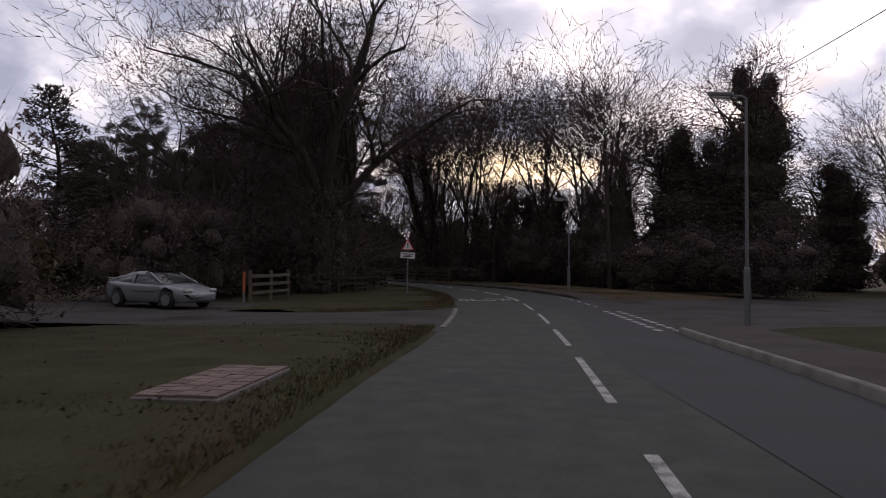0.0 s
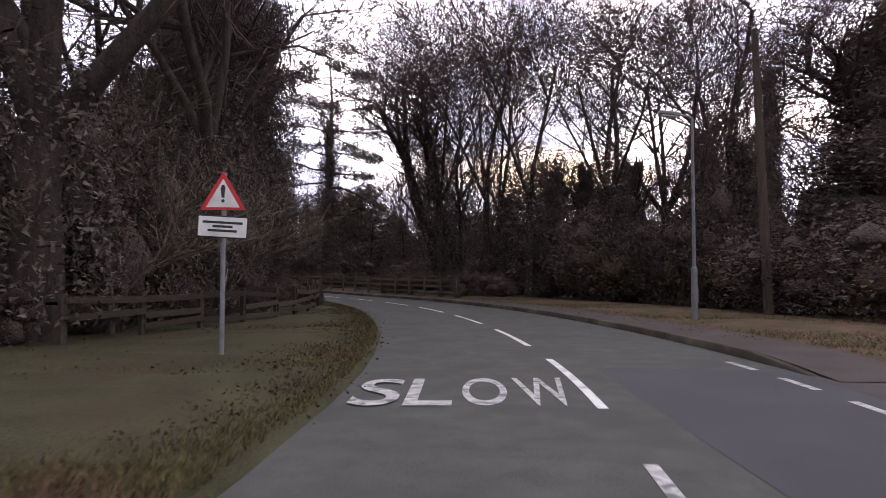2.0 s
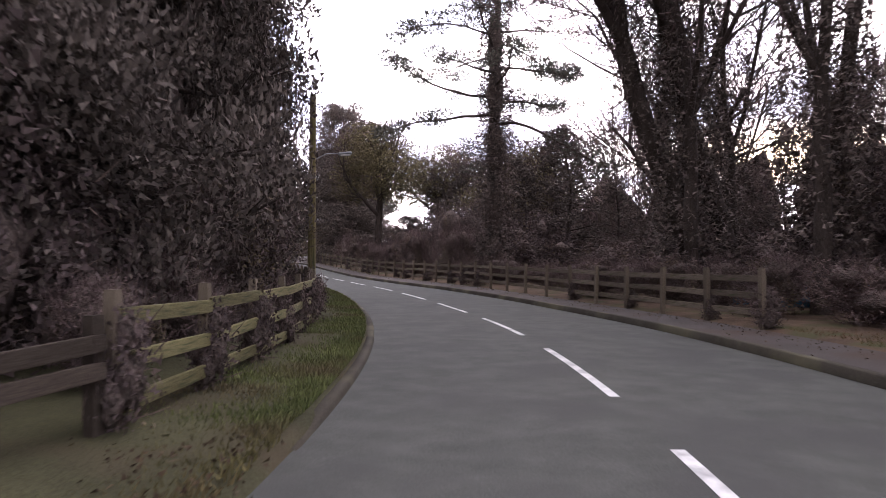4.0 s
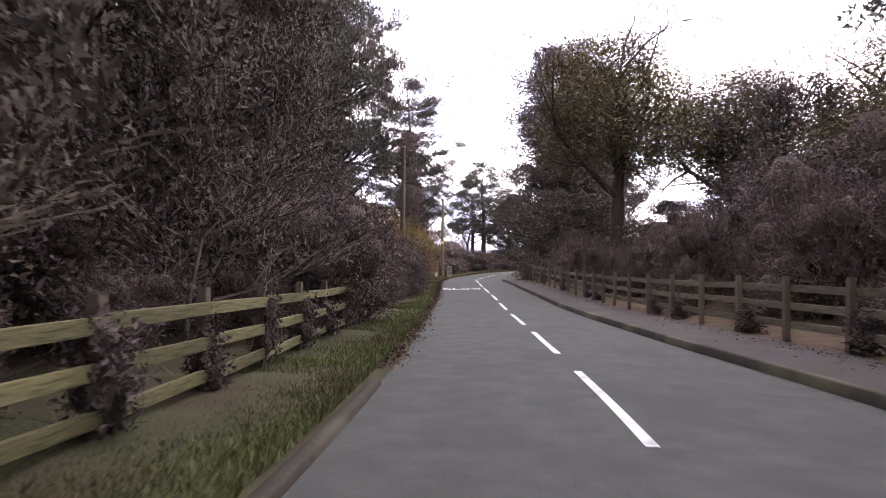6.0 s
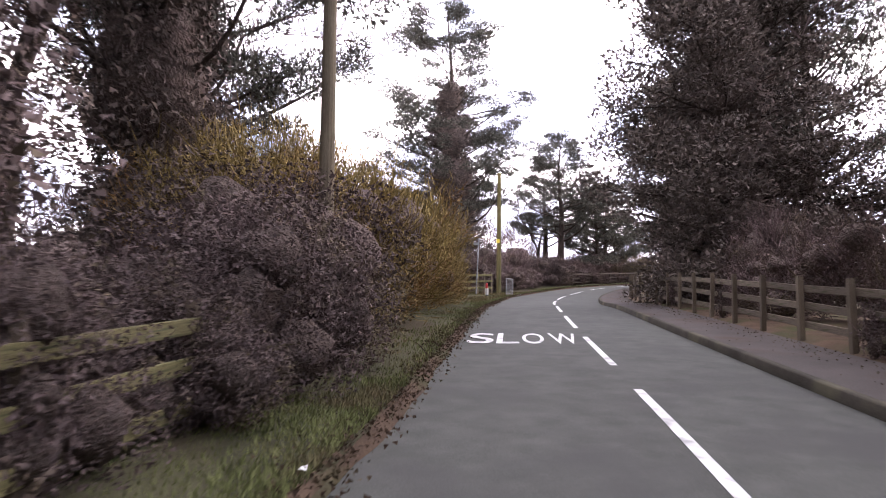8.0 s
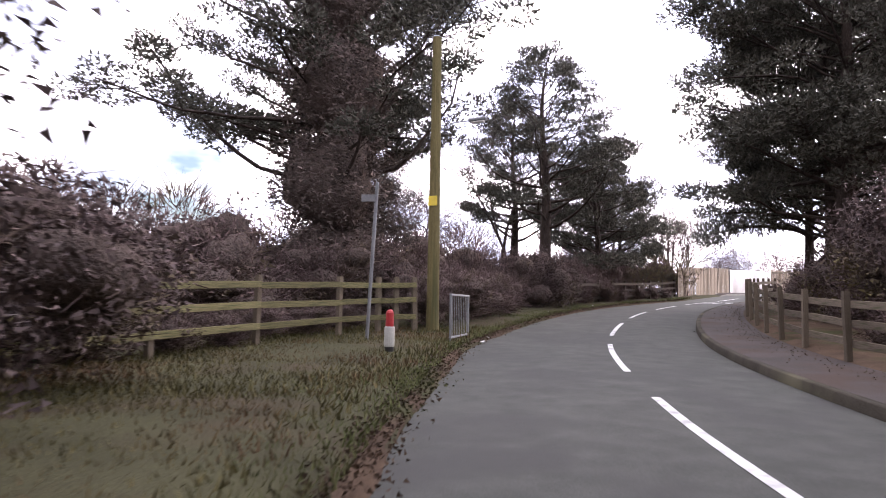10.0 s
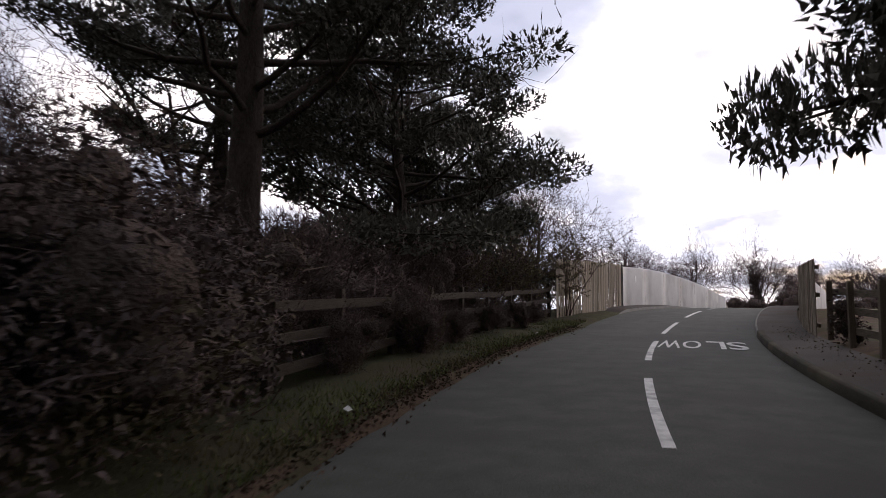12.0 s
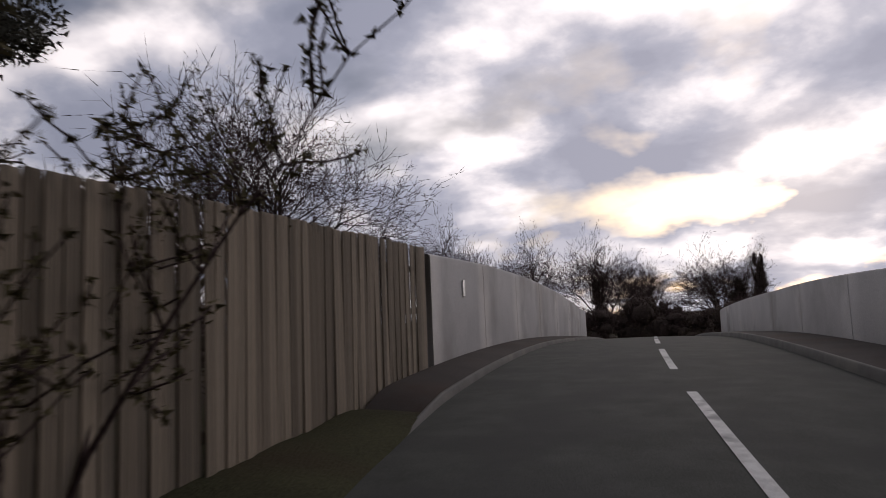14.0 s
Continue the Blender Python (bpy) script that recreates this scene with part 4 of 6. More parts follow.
for s, n, k, kz in ((87, 8.5, 1, 1.05), (89, 11, 0.95, 1.0), (92, 8.2, 1.05, 1.1), (95, 12, 0.9, 1), (80, 12, 1, 0.95), (76, 15.5, 1.1, 1.0), (104, 20, 1, 0.9),
                    (86, 17, 1, 1.1), (82, 22, 1, 1.0), (70, -11, 1, 0.9), (73, -8, 1, 0.95), (68, -14, 1, 0.9), (84, -10, 1, 0.8), (94, 9.2, 1, 1.05), (96, 9.8, 0.9, 1),
                    (131, -9, 0.9, 0.7), (136, -10, 0.9, 0.75), (141, -12, 0.8, 0.7), (112, 22, 1, 0.9), (186, -13, 0.8, 0.6), (191, -10, 0.7, 0.5)):
    again(slim, s, n, s * 37, k, kz)
for s, n, k, kz in ((120, 17, 0.9, 0.75),):
    again(slim, s, n, s * 61, k, kz)
for s, n, k, kz in ((86, 12.5, 0.45, 0.5), (82, 15, 0.5, 0.5), (75, 13, 0.35, 0.5), (71.5, 13.2, 0.25, 0.6)):
    again(ivy_tree, s, n, s * 29, k, kz)
again(oak_b, 98.6, 12.2, 20, 0.62, 0.72)
again(oak_b, 68.5, -7.8, 290, 0.8, 0.95)
put(leaning, 92.8, 9.4, heading(92.8) - 15)
again(leaning, 93.6, 11.4, heading(93) + 5, 0.95)
again(ash, 100, 26, 10, 0.8)
again(ash, 184.5, -19, 50, 0.5)
again(ash, 209, -11.2, 80, 0.42, 0.46)
again(ash, 66, 32, 70, 0.8)
again(oak_b, 50, 34, 250, 0.7)
again(ash, 45, 22, 140, 0.6)

# conifers
pine_a = pine(31, "pine_tree", "dark pine with layered rounded clumps of needles", 13.6, 5.3, 0.3, 0.42, 50, taper=0.6, fat=0.72, density=520, size=0.135, slim=0.26, flat=0.45)
put(pine_a, 181.2, -7.3, 10)
pine_b = pine(33, "pine_tree", "tall pine with a bare trunk and a few long limbs", 21, 6.4, 0.42, 0.42, 30, taper=0.35, ivy=0.8, coat=0.3, droop=0.2, fat=0.75, inner=0.3, density=420, size=0.16, slim=0.24)
ivy_coat(pine_b, 8, [(0, 0, 1.5, 0.95, 0.95, 2.0), (0, 0, 4.5, 0.85, 0.85, 2.2), (0.05, 0, 7.5, 0.8, 0.8, 2.2), (0, 0.05, 10.5, 0.7, 0.7, 2.2), (0, 0, 13.5, 0.55, 0.55, 2.0)], 9000, 0.13)
put(pine_b, 107.0, 7.0, 0)
pine_c = pine(34, "pine_tree", "low spreading pine with dense dark clumps", 8.8, 5.0, 0.2, 0.3, 52, taper=0.45, fat=0.8, density=520, size=0.135, slim=0.26)
put(pine_c, 187.2, -6.9, 40, 1.0, 1.04)
pine_d = pine(45, "pine_tree", "spreading pine with dark clumped needles leaning over the footway", 15.5, 6.6, 0.2, 0.4, 80, taper=0.42, narrow_foot=0.5, fat=0.85, density=480, size=0.14, slim=0.26)
put(pine_d, 174.2, 7.0, 320, 1.12, 0.98)
again(pine_d, 177.2, 6.6, 120, 0.95, 0.92)
fir = pine(35, "fir_tree", "broad dark conifer with dense ragged sprays", 17, 4.6, 0.02, 0.34, 120, mat="cypress", droop=0.08, taper=0.36, fat=0.9, size=0.14, slim=0.32, density=290, flat=0.85, inner=0.15, narrow_foot=0.25)
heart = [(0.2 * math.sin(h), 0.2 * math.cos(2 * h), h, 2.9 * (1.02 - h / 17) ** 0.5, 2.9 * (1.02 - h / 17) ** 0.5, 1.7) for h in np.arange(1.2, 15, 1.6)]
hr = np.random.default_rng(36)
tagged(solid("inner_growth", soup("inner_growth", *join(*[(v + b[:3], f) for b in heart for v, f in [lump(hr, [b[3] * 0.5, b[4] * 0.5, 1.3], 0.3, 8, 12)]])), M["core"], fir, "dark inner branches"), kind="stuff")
put(fir, 148.8, 6.9, 0, 1.24, 1.02)
spruce = pine(37, "spruce_tree", "pointed dark spruce behind the fence", 9, 2.3, 0.03, 0.14, 70, mat="cypress", droop=0.14, taper=0.95, fat=0.32, size=0.16, slim=0.22, density=300, flat=0.6, inner=0.2)
put(spruce, 113, 15, 0, 1.5, 1.15)
for s, n, turn, k, kz in ((196, -11.8, 250, 0.8, 0.8), (186.5, -12.5, 30, 0.85, 0.95), (129, -8.9, 60, 0.85, 1.25), (151, 10.5, 60, 0.9, 1.15),
                          (184.5, 8.8, 100, 0.9, 1.0), (171, 10.5, 20, 0.9, 1.1), (170.6, -12.2, 200, 1.0, 1.15)):
    again(pine_a, s, n, turn, k, kz)
for s, n, turn, k, kz in ((191.3, -7.4, 150, 0.62, 0.75), (181.0, 5.6, 320, 0.76, 1.6)):
    again(pine_c, s, n, turn, k, kz)
ivy_pine = pine(39, "ivy_clad_pine", "tall pine wrapped in dark ivy with airy upper limbs", 22, 6.6, 0.2, 0.42, 70, taper=0.4, fat=0.8, density=420, size=0.15, slim=0.26)
ivy_coat(ivy_pine, 6, [(0, 0, 2, 1.8, 1.8, 2.2), (0.1, 0, 5, 2.1, 2.0, 2.4), (0.2, 0, 8.5, 2.0, 2.0, 2.4), (0, 0.1, 12, 1.6, 1.6, 2.4), (0, 0, 15, 1.1, 1.1, 2.0)], 22000, 0.15)
put(ivy_pine, 166.4, -9.8, 0, 1.1, 0.95)
again(ivy_pine, 134.2, -8.6, 140, 0.75, 1.0)
again(ivy_pine, 139.5, -10.5, 250, 0.7, 0.9)
again(pine_b, 125, -12, 80, 0.8, 0.8)
for s, n, k, kz in ((107, 20, 1, 0.9), (116.5, 16, 1.6, 1.15), (119, 14, 1.4, 1.0), (114.5, 12.5, 1.3, 0.85), (104, 24, 1, 1.0), (123, 17, 1, 0.9), (154, 9, 1, 0.6), (160, 9, 1, 0.6), (109.5, 16.5, 1.1, 0.75), (103, 17.5, 1.1, 0.7)):
    again(spruce, s, n, s * 53, k, kz)
for s, n, k, kz in ((81, -9.0, 0.8, 0.75), (88, -7.6, 0.7, 1.0), (92, -7.5, 0.7, 1.05), (96, -7.5, 0.7, 1.0), (101, -7.6, 0.7, 1.05), (108, -8.6, 0.85, 0.95), (115, -8.4, 0.75, 0.95), (119.5, -9.2, 0.7, 0.85),
                    (124, -9, 0.6, 0.7), (80.5, -7.4, 0.7, 1.0), (84.5, -7.5, 0.75, 1.05), (128, -17, 1, 0.9), (152, 8.6, 0.8, 0.9), (169.6, -10.6, 0.5, 0.6)):
    again(fir, s, n, s * 71, k, kz)
for s, n, k, kz in ((130.8, 11.8, 1.35, 0.98), (127.4, 12.6, 1.3, 1.05), (133.2, 12.4, 1.1, 0.66), (124.6, 13.4, 1.3, 1.0)):
    again(spruce, s, n, s * 47, k, kz)
again(fir, 136.2, 10.9, 35, 0.55, 0.29)
again(slim, 129.0, 13.4, 75, 0.8, 0.62)
sp = copy_thing(spruce, Matrix())
sp.matrix_basis = Matrix.Translation((-36.9, 51.2, 0)) @ Matrix.Diagonal((2.4, 2.4, 1.75, 1))

# shrubs and hedges
holly = [bush(41, "holly_bush", "dark evergreen shrub with dull brown-green leaves", 3.4, 3.0, 4.2, 10, 15000, 0.1, twigs=250),
         bush(42, "holly_bush", "dark evergreen shrub with brown shoots", 3.0, 3.4, 3.6, 9, 13000, 0.09, twigs=350)]
thorn = [bush(51, "thorn_hedge", "tangled leafless purple-brown hedge", 3.6, 2.6, 3.0, 10, 2600, 0.08, "thorn", 1700),
         bush(52, "thorn_hedge", "tangled leafless hedge with some dead leaves", 3.2, 3.0, 3.2, 10, 3000, 0.08, "thorn", 1500)]
holly_far = [bush(43, "holly_bush", "dark evergreen shrub behind the roadside growth", 3.4, 3.2, 4.0, 9, 7500, 0.115, twigs=200, core=0.36)]
thorn_far = [bush(53, "thorn_hedge", "leafless brown thicket behind the roadside growth", 3.5, 2.9, 3.1, 10, 1500, 0.12, "thorn", 700)]
near = lambda spots: [q for q in spots if abs(q[1]) < 9.5]
far = lambda spots: [q for q in spots if abs(q[1]) >= 9.5]
olive = bush(61, "broadleaf_tree", "rounded tree with olive-brown leaves behind the fence", 7, 7, 11, 18, 26000, 0.17, "olive", 6000, long=0.5)
willow = bush(71, "willow_shrub", "bushy willow with yellow-brown upright shoots", 3.6, 3.2, 4.0, 12, 14000, 0.065, "willow", 5200, "willow", long=0.36, core=0.4, up=0.7)


def sapling(seed, name, label, h, stems, per):
    """Open shrub: arching stems, side shoots and small leaf clusters at their nodes."""
    rng = np.random.default_rng(seed)
    e = thing(name, (0, 0, 0), label, "shrub")
    segs, nodes = [], []
    for k in range(stems):
        a = 6.28 * k / stems + rng.uniform(-0.4, 0.4)
        d = np.array([math.cos(a) * 0.3, math.sin(a) * 0.3, 1.0])
        p, l, r = np.array([math.cos(a) * 0.12, math.sin(a) * 0.12, -0.1]), h * rng.uniform(0.75, 1.05), 0.028
        for i in range(9):
            d = d + rng.normal(size=3) * 0.1 + [math.cos(a) * 0.05, math.sin(a) * 0.05, -0.03 * i / 9]
            d /= np.linalg.norm(d)
            q = p + d * l / 9
            segs.append((*p, *q, r, r * 0.86))
            p, r = q, r * 0.86
            if i > 1:
                for _ in range(per):
                    b = np.cross(d, rng.normal(size=3))
                    b = b / np.linalg.norm(b) * 0.9 + d * 0.5
                    o, w = p, l * rng.uniform(0.1, 0.26)
                    for j in range(4):
                        b = b + rng.normal(size=3) * 0.15 + [0, 0, 0.04]
                        b /= np.linalg.norm(b)
                        t = o + b * w / 4
                        segs.append((*o, *t, 0.009, 0.007))
                        o = t
                        nodes.append(o)
        nodes.append(p)
    tagged(solid("branchwork", soup("branchwork", *tubes(segs, 4)), M["twig"], e), kind="stuff")
    c = np.repeat(np.array(nodes), 7, 0)
    c = c + rng.normal(size=c.shape) * 0.022
    tagged(solid("foliage", soup("foliage", *leaves(rng, c, 0.055, 0.5, 0.2, 0.6)), M["olive"], e, "small opening leaves in clusters"), kind="stuff")
    return e


elder = sapling(75, "elder_shrub", "open shrub with thin arching stems and small opening leaves", 3.6, 9, 3)
broad = bare_tree(25, "broadleaf_tree", "forked tree with a broad crown of dull brown leaves", 15, 0.42, 3, (2, 3, 2), 0.03, 0.18, fork=0.34, limbs=4, wide=(0.5, 1.0))
rngb = np.random.default_rng(77)
crown = cloud(rngb, [(0.4, 0, 9.5, 4.6, 4.6, 3.2), (2.2, 0.5, 8.4, 2.6, 2.6, 2.2), (-2.4, -0.6, 8.6, 2.6, 2.6, 2.4), (0.3, 2.4, 10.6, 2.6, 2.4, 2.6), (-0.5, -2.2, 11.0, 2.8, 2.6, 2.6), (0, 0, 12.6, 2.6, 2.6, 1.9)], 34000, 0.3)
tagged(solid("foliage", soup("foliage", *leaves(rngb, crown, 0.17)), M["olive"], broad, "dull olive-brown leaves"), kind="stuff")
put(broad, 131.3, 6.5, 0, 0.94)
again(broad, 133.5, 13.5, 100, 0.9, 0.85)
again(broad, 125, 18, 220, 1.0, 0.8)
put(olive, 120, 13.5, 0, 0.7, 0.75)
put(willow, 136.5, -5.4, 0)
again(willow, 139.5, -5.8, 100, 0.95)
again(willow, 134.0, -6.3, 200, 0.9, 1.05)
again(willow, 142.6, -5.2, 60, 0.9, 0.95)
again(willow, 145.4, -5.0, 300, 0.75, 0.8)
again(willow, 137.5, -7.4, 20, 1.0, 1.3)
again(willow, 45.5, -24, 200, 1.1)
put(elder, 194.4, -4.9, 0, 0.95)
again(elder, 193.3, -3.8, 220, 0.85)
again(elder, 191.6, -5.2, 70, 0.95)
again(elder, 187, -4.6, 320, 0.8)
again(elder, 190.0, -4.7, 20, 0.85)
places = []
rng = random.Random(5)
for s in np.arange(62, 129, 2.6):
    places.append((s, -7.2 + rng.uniform(-0.8, 0.4) - max(0, (76 - s) * 0.22), rng.uniform(0.75, 1.0), rng.uniform(0.9, 1.5)))
for s in np.arange(54, 84, 4):
    places.append((s, -13 + rng.uniform(-2, 2) - max(0, 62 - s) * 0.8, 1.3, rng.uniform(0.9, 1.4)))
for s in np.arange(57, 100, 2.8):
    k = 1.0 if s < 72 else 1.35 if s < 90 else 0.7
    places.append((s, 11.5 + rng.uniform(-1.5, 1.5) + max(0, 70 - s) * 0.3, rng.uniform(1.1, 1.5), rng.uniform(0.85, 1.25) * k))
for s in np.arange(110, 130, 3.0):
    places.append((s, 10.5 + rng.uniform(-1.5, 1.5), rng.uniform(1.0, 1.3), rng.uniform(0.9, 1.3)))
for s in np.arange(131, 160, 3.0):
    places.append((s, 12.0 + rng.uniform(-1.0, 1.5), 1.1, rng.uniform(0.6, 0.85)))
for s in (129.6, 131.4):
    places.append((s, -5.0, 0.72, 0.76))
for s in np.arange(112.5, 123, 1.9):
    places.append((s, 9.2 + rng.uniform(-0.5, 0.7), 0.95, rng.uniform(1.1, 1.4)))
for s, n, k, *kk in ((127.0, -3.9, 0.3, 0.36), (128.6, -4.1, 0.46, 0.52), (130.0, -4.4, 0.6, 0.7), (144.5, -6.9, 0.9), (147.5, -6.6, 0.9), (151, -7.0, 0.95), (154, -7.4, 0.9), (173.6, -4.5, 0.72, 0.62), (174.8, -4.6, 0.72, 0.66), (176.0, -5.2, 0.7), (152, 7, 0.8), (111.6, -4.6, 0.6, 0.8), (113.2, -4.5, 0.55, 0.7), (120.5, -4.35, 0.3, 0.38), (123.2, -4.3, 0.34, 0.42), (125.6, -4.35, 0.34, 0.4), (127.6, -4.5, 0.4, 0.48), (138, 8.0, 0.6, 0.6), (132.5, 8.2, 0.7, 0.75), (130, 7.5, 0.7, 0.8), (157, 7.5, 0.9), (163, 7, 1), (168, 7, 1), (184, 7, 0.7)):
    places.append((s, n, k, kk[0] if kk else k))
spread(holly, near(places))
spread(holly_far, far(places))
places = []
for s in np.arange(163.8, 181, 1.8):
    places.append((s, -5.3 + rng.uniform(-0.4, 0.3), rng.uniform(0.65, 1.0), rng.uniform(0.55, 1.0)))
for s in np.arange(165, 200, 3.0):
    places.append((s, -8.5 + rng.uniform(-0.6, 0.8), 1.1, rng.uniform(0.8, 1.05)))
for s in np.arange(177.5, 192, 1.3):
    k = 1.0 if s < 186 else 0.7
    places.append((s, -4.3 + rng.uniform(-0.3, 0.2), rng.uniform(0.3, 0.4) * k, rng.uniform(0.34, 0.55) * k))
for s in np.arange(178.6, 190, 2.4):
    places.append((s, -3.75 + rng.uniform(-0.15, 0.15), rng.uniform(0.2, 0.27), rng.uniform(0.26, 0.4)))
for s in np.arange(181, 190, 2.2):
    places.append((s, -5.9 + rng.uniform(-0.3, 0.3), 0.8, rng.uniform(0.8, 1.0)))
for s in np.arange(84, 160, 2.6):
    places.append((s, foot_back(s) + 2.2 + rng.uniform(-0.5, 1.2), rng.uniform(0.6, 0.9), rng.uniform(0.6, 1.2) if s > 112 else rng.uniform(0.35, 0.6)))
for s in np.arange(160, 178, 2.0):
    places.append((s, -11.5 + rng.uniform(-2, 1.0), 1.1, rng.uniform(0.9, 1.4)))
for s in np.arange(156, 163, 1.2):
    places.append((s, -8.2 + (s - 156) * 0.25, 0.42, 0.28))
for s in np.arange(148, 163, 2.2):
    places.append((s, -10.5 + rng.uniform(-1, 1), 1.0, rng.uniform(0.7, 1.0)))
    places.append((s, -15.0 + rng.uniform(-1, 1), 1.2, rng.uniform(0.9, 1.3)))
for s in np.arange(80, 130, 4.0):
    places.append((s, 17 + rng.uniform(-3, 3), 1.5, 1.0))
for s in np.arange(60, 132, 3.0):
    places.append((s, -5.6 + rng.uniform(-0.3, 0.2) - max(0, (76 - s) * 0.26), 0.42, rng.uniform(0.35, 0.6)))
for s in np.arange(8, 41, 3.0):
    places.append((s, -14.2 + rng.uniform(-0.6, 0.6), 1.3, 1.9))
for s in np.arange(14, 42, 4.0):
    places.append((s, 11 + rng.uniform(-0.5, 1.5), 1.1, 1.2))
for s in np.arange(52, 62, 2.5):
    places.append((s, -16 + rng.uniform(-1, 1), 1.2, 1.6))
for s in np.arange(42, 58, 3.0):
    places.append((s, -30 + rng.uniform(-1, 1), 1.5, 2.0))
    places.append((s, 27 + rng.uniform(-1, 1), 1.5, 1.9))
for s in np.arange(160, 188, 3):
    places.append((s, 5.8 + rng.uniform(0, 1.0), 0.7, 0.6))
spread(thorn, near(places))
spread(thorn_far, far(places))


def far_woods(name, spots, label, seed):
    """Distant woodland: leafless crowns and undergrowth, joined, at places (x, y, z, height, width)."""
    rn = np.random.default_rng(seed)
    fine, mass = [], []
    for x, y, z, h, w in spots:
        v, f = lump(rn, (w * 0.55, w * 0.55, h * 0.36), 0.3, 6, 9)
        mass.append((v + [x, y, z + h * 0.25], f))
        n = 520
        u = rn.uniform(0, 1, n) ** 0.7
        r = w * 0.75 * np.sqrt(np.clip(1 - (u - 0.35) ** 2 / 0.45, 0.03, 1)) * rn.uniform(0.4, 1, n)
        t = rn.uniform(0, 6.28, n)
        c = np.stack([x + r * np.cos(t), y + r * np.sin(t), z + h * u], 1)
        d = np.stack([np.cos(t) * 0.6, np.sin(t) * 0.6, np.full(n, 0.9)], 1) + rn.normal(size=(n, 3)) * 0.4
        fine.append(np.concatenate([c, c + d * h * 0.14, np.full((n, 1), 0.03), np.full((n, 1), 0.01)], 1))
    ob = tagged(solid(name, soup(name, *slivers(np.concatenate(fine), 1.5)), M["thorn"]), label, "woodland", kind="stuff")
    tagged(solid("undergrowth", soup("undergrowth", *join(*mass)), M["core"], ob), kind="stuff")


def belt(s0, s1, n, step, h):
    got = []
    for s in np.arange(s0, s1, step):
        p = at(s, n + rng.uniform(-5, 5), -0.4)
        got.append((p.x, p.y, p.z, h * rng.uniform(0.6, 1.25), step * rng.uniform(1.0, 1.4)))
    return got


far_woods("far_woodland", belt(76, 140, 27, 3.5, 11) + belt(30, 236, -34, 4.5, 7.0) + belt(4, 150, 34, 4.0, 8) + belt(150, 236, 30, 4.5, 6), "leafless woodland beyond the roadside trees", 3)
ring = []
for k in range(60):
    t = math.pi * (0.25 + 0.5 * k / 59)
    ring.append((-79 + 100 * math.cos(t) + rng.uniform(-6, 6), 175 + 75 * math.sin(t) + rng.uniform(-6, 6), -3.2, rng.uniform(4, 8), rng.uniform(4, 6)))
far_woods("far_woodland", ring, "low leafless woodland beyond the bridge", 4)

# far trees beyond the bridge
low = lambda x, y: float(ground_z(np.array([x]), np.array([y]))[0]) - 0.2
hedge_tree = bare_tree(27, "hedgerow_tree", "rounded bare hedgerow tree beyond the bridge", 11, 0.22, 4, (3, 3, 2, 2), 0.05, 0.07, fork=0.2, limbs=6, wide=(0.45, 1.0), fine=0.017)
hazel = bare_tree(28, "hazel_tree", "many-stemmed bare tree with upswept twigs", 9.4, 0.2, 3, (2, 2, 2), 0.05, 0.05, fork=0.06, limbs=9, wide=(0.2, 0.9), fine=0.011)


def plant(ob, x, y, k, kz, first=False):
    """A plant of the distance, by its place in the world."""
    c = ob if first else copy_thing(ob, Matrix())
    c.matrix_basis = Matrix.Translation((x, y, low(x, y))) @ pose(0, 0, 0, 0, 0, x * 40) @ Matrix.Diagonal((k, k, kz, 1))


plant(hazel, -93.5, 163.1, 1.0, 1.0, True)
plant(hedge_tree, -85.9, 209.0, 0.85, 0.84, True)
for x, y, k, kz in ((-75.8, 211.4, 0.82, 0.72), (-90.6, 196.7, 0.6, 0.76), (-94.9, 191.3, 0.6, 0.78), (-99.5, 187.0, 0.6, 0.72), (-84, 236, 0.8, 0.8)):
    plant(hedge_tree, x, y, k, kz)
for x, y, k, kz in ((-86.1, 207.5, 0.26, 0.40), (-72.3, 208.1, 0.26, 0.48), (-74.0, 209.5, 0.34, 0.36)):
    plant(ivy_tree, x, y, k, kz)
for x, y, k, kz in ((-82.2, 206, 1.4, 1.7), (-80.4, 209, 1.2, 1.5), (-83.6, 207, 1.3, 1.3), (-78.6, 206.5, 1.3, 1.1), (-77.0, 204.5, 1.3, 1.2), (-74.8, 203, 1.4, 1.4), (-88, 205, 1.4, 1.4), (-86, 203.5, 1.3, 1.3), (-72, 206, 1.6, 1.5), (-91, 202, 1.5, 1.4)):
    plant(thorn_far[0], x, y, k, kz)
c = copy_thing(spruce, Matrix())
c.matrix_basis = Matrix.Translation((-60.5, 186, low(-60.5, 186))) @ Matrix.Diagonal((1.2, 1.2, 1.1, 1))


# ---- fences ----
def unit_box(name, mat, bevel):
    bm = bmesh.new()
    box(bm, (1, 1, 1))
    bmesh.ops.bevel(bm, geom=list(bm.edges), offset=bevel, segments=1, affect="EDGES")
    me = bpy.data.meshes.new(name)
    bm.to_mesh(me)
    bm.free()
    me.materials.append(mat)
    return me


RAIL = {k: unit_box("rail", M[k], 0.06) for k in ("rail", "old_rail", "dark_rail", "post")}


def bar(me, name, a, b, w, h, parent):
    """A straight timber from a to b, w thick and h high."""
    d = b - a
    ob = new(name, me)
    ob.parent = parent
    ob.matrix_basis = Matrix.Translation((a + b) / 2) @ d.to_track_quat("Y", "Z").to_matrix().to_4x4() @ Matrix.Diagonal((w, d.length + 0.02, h, 1))
    return ob


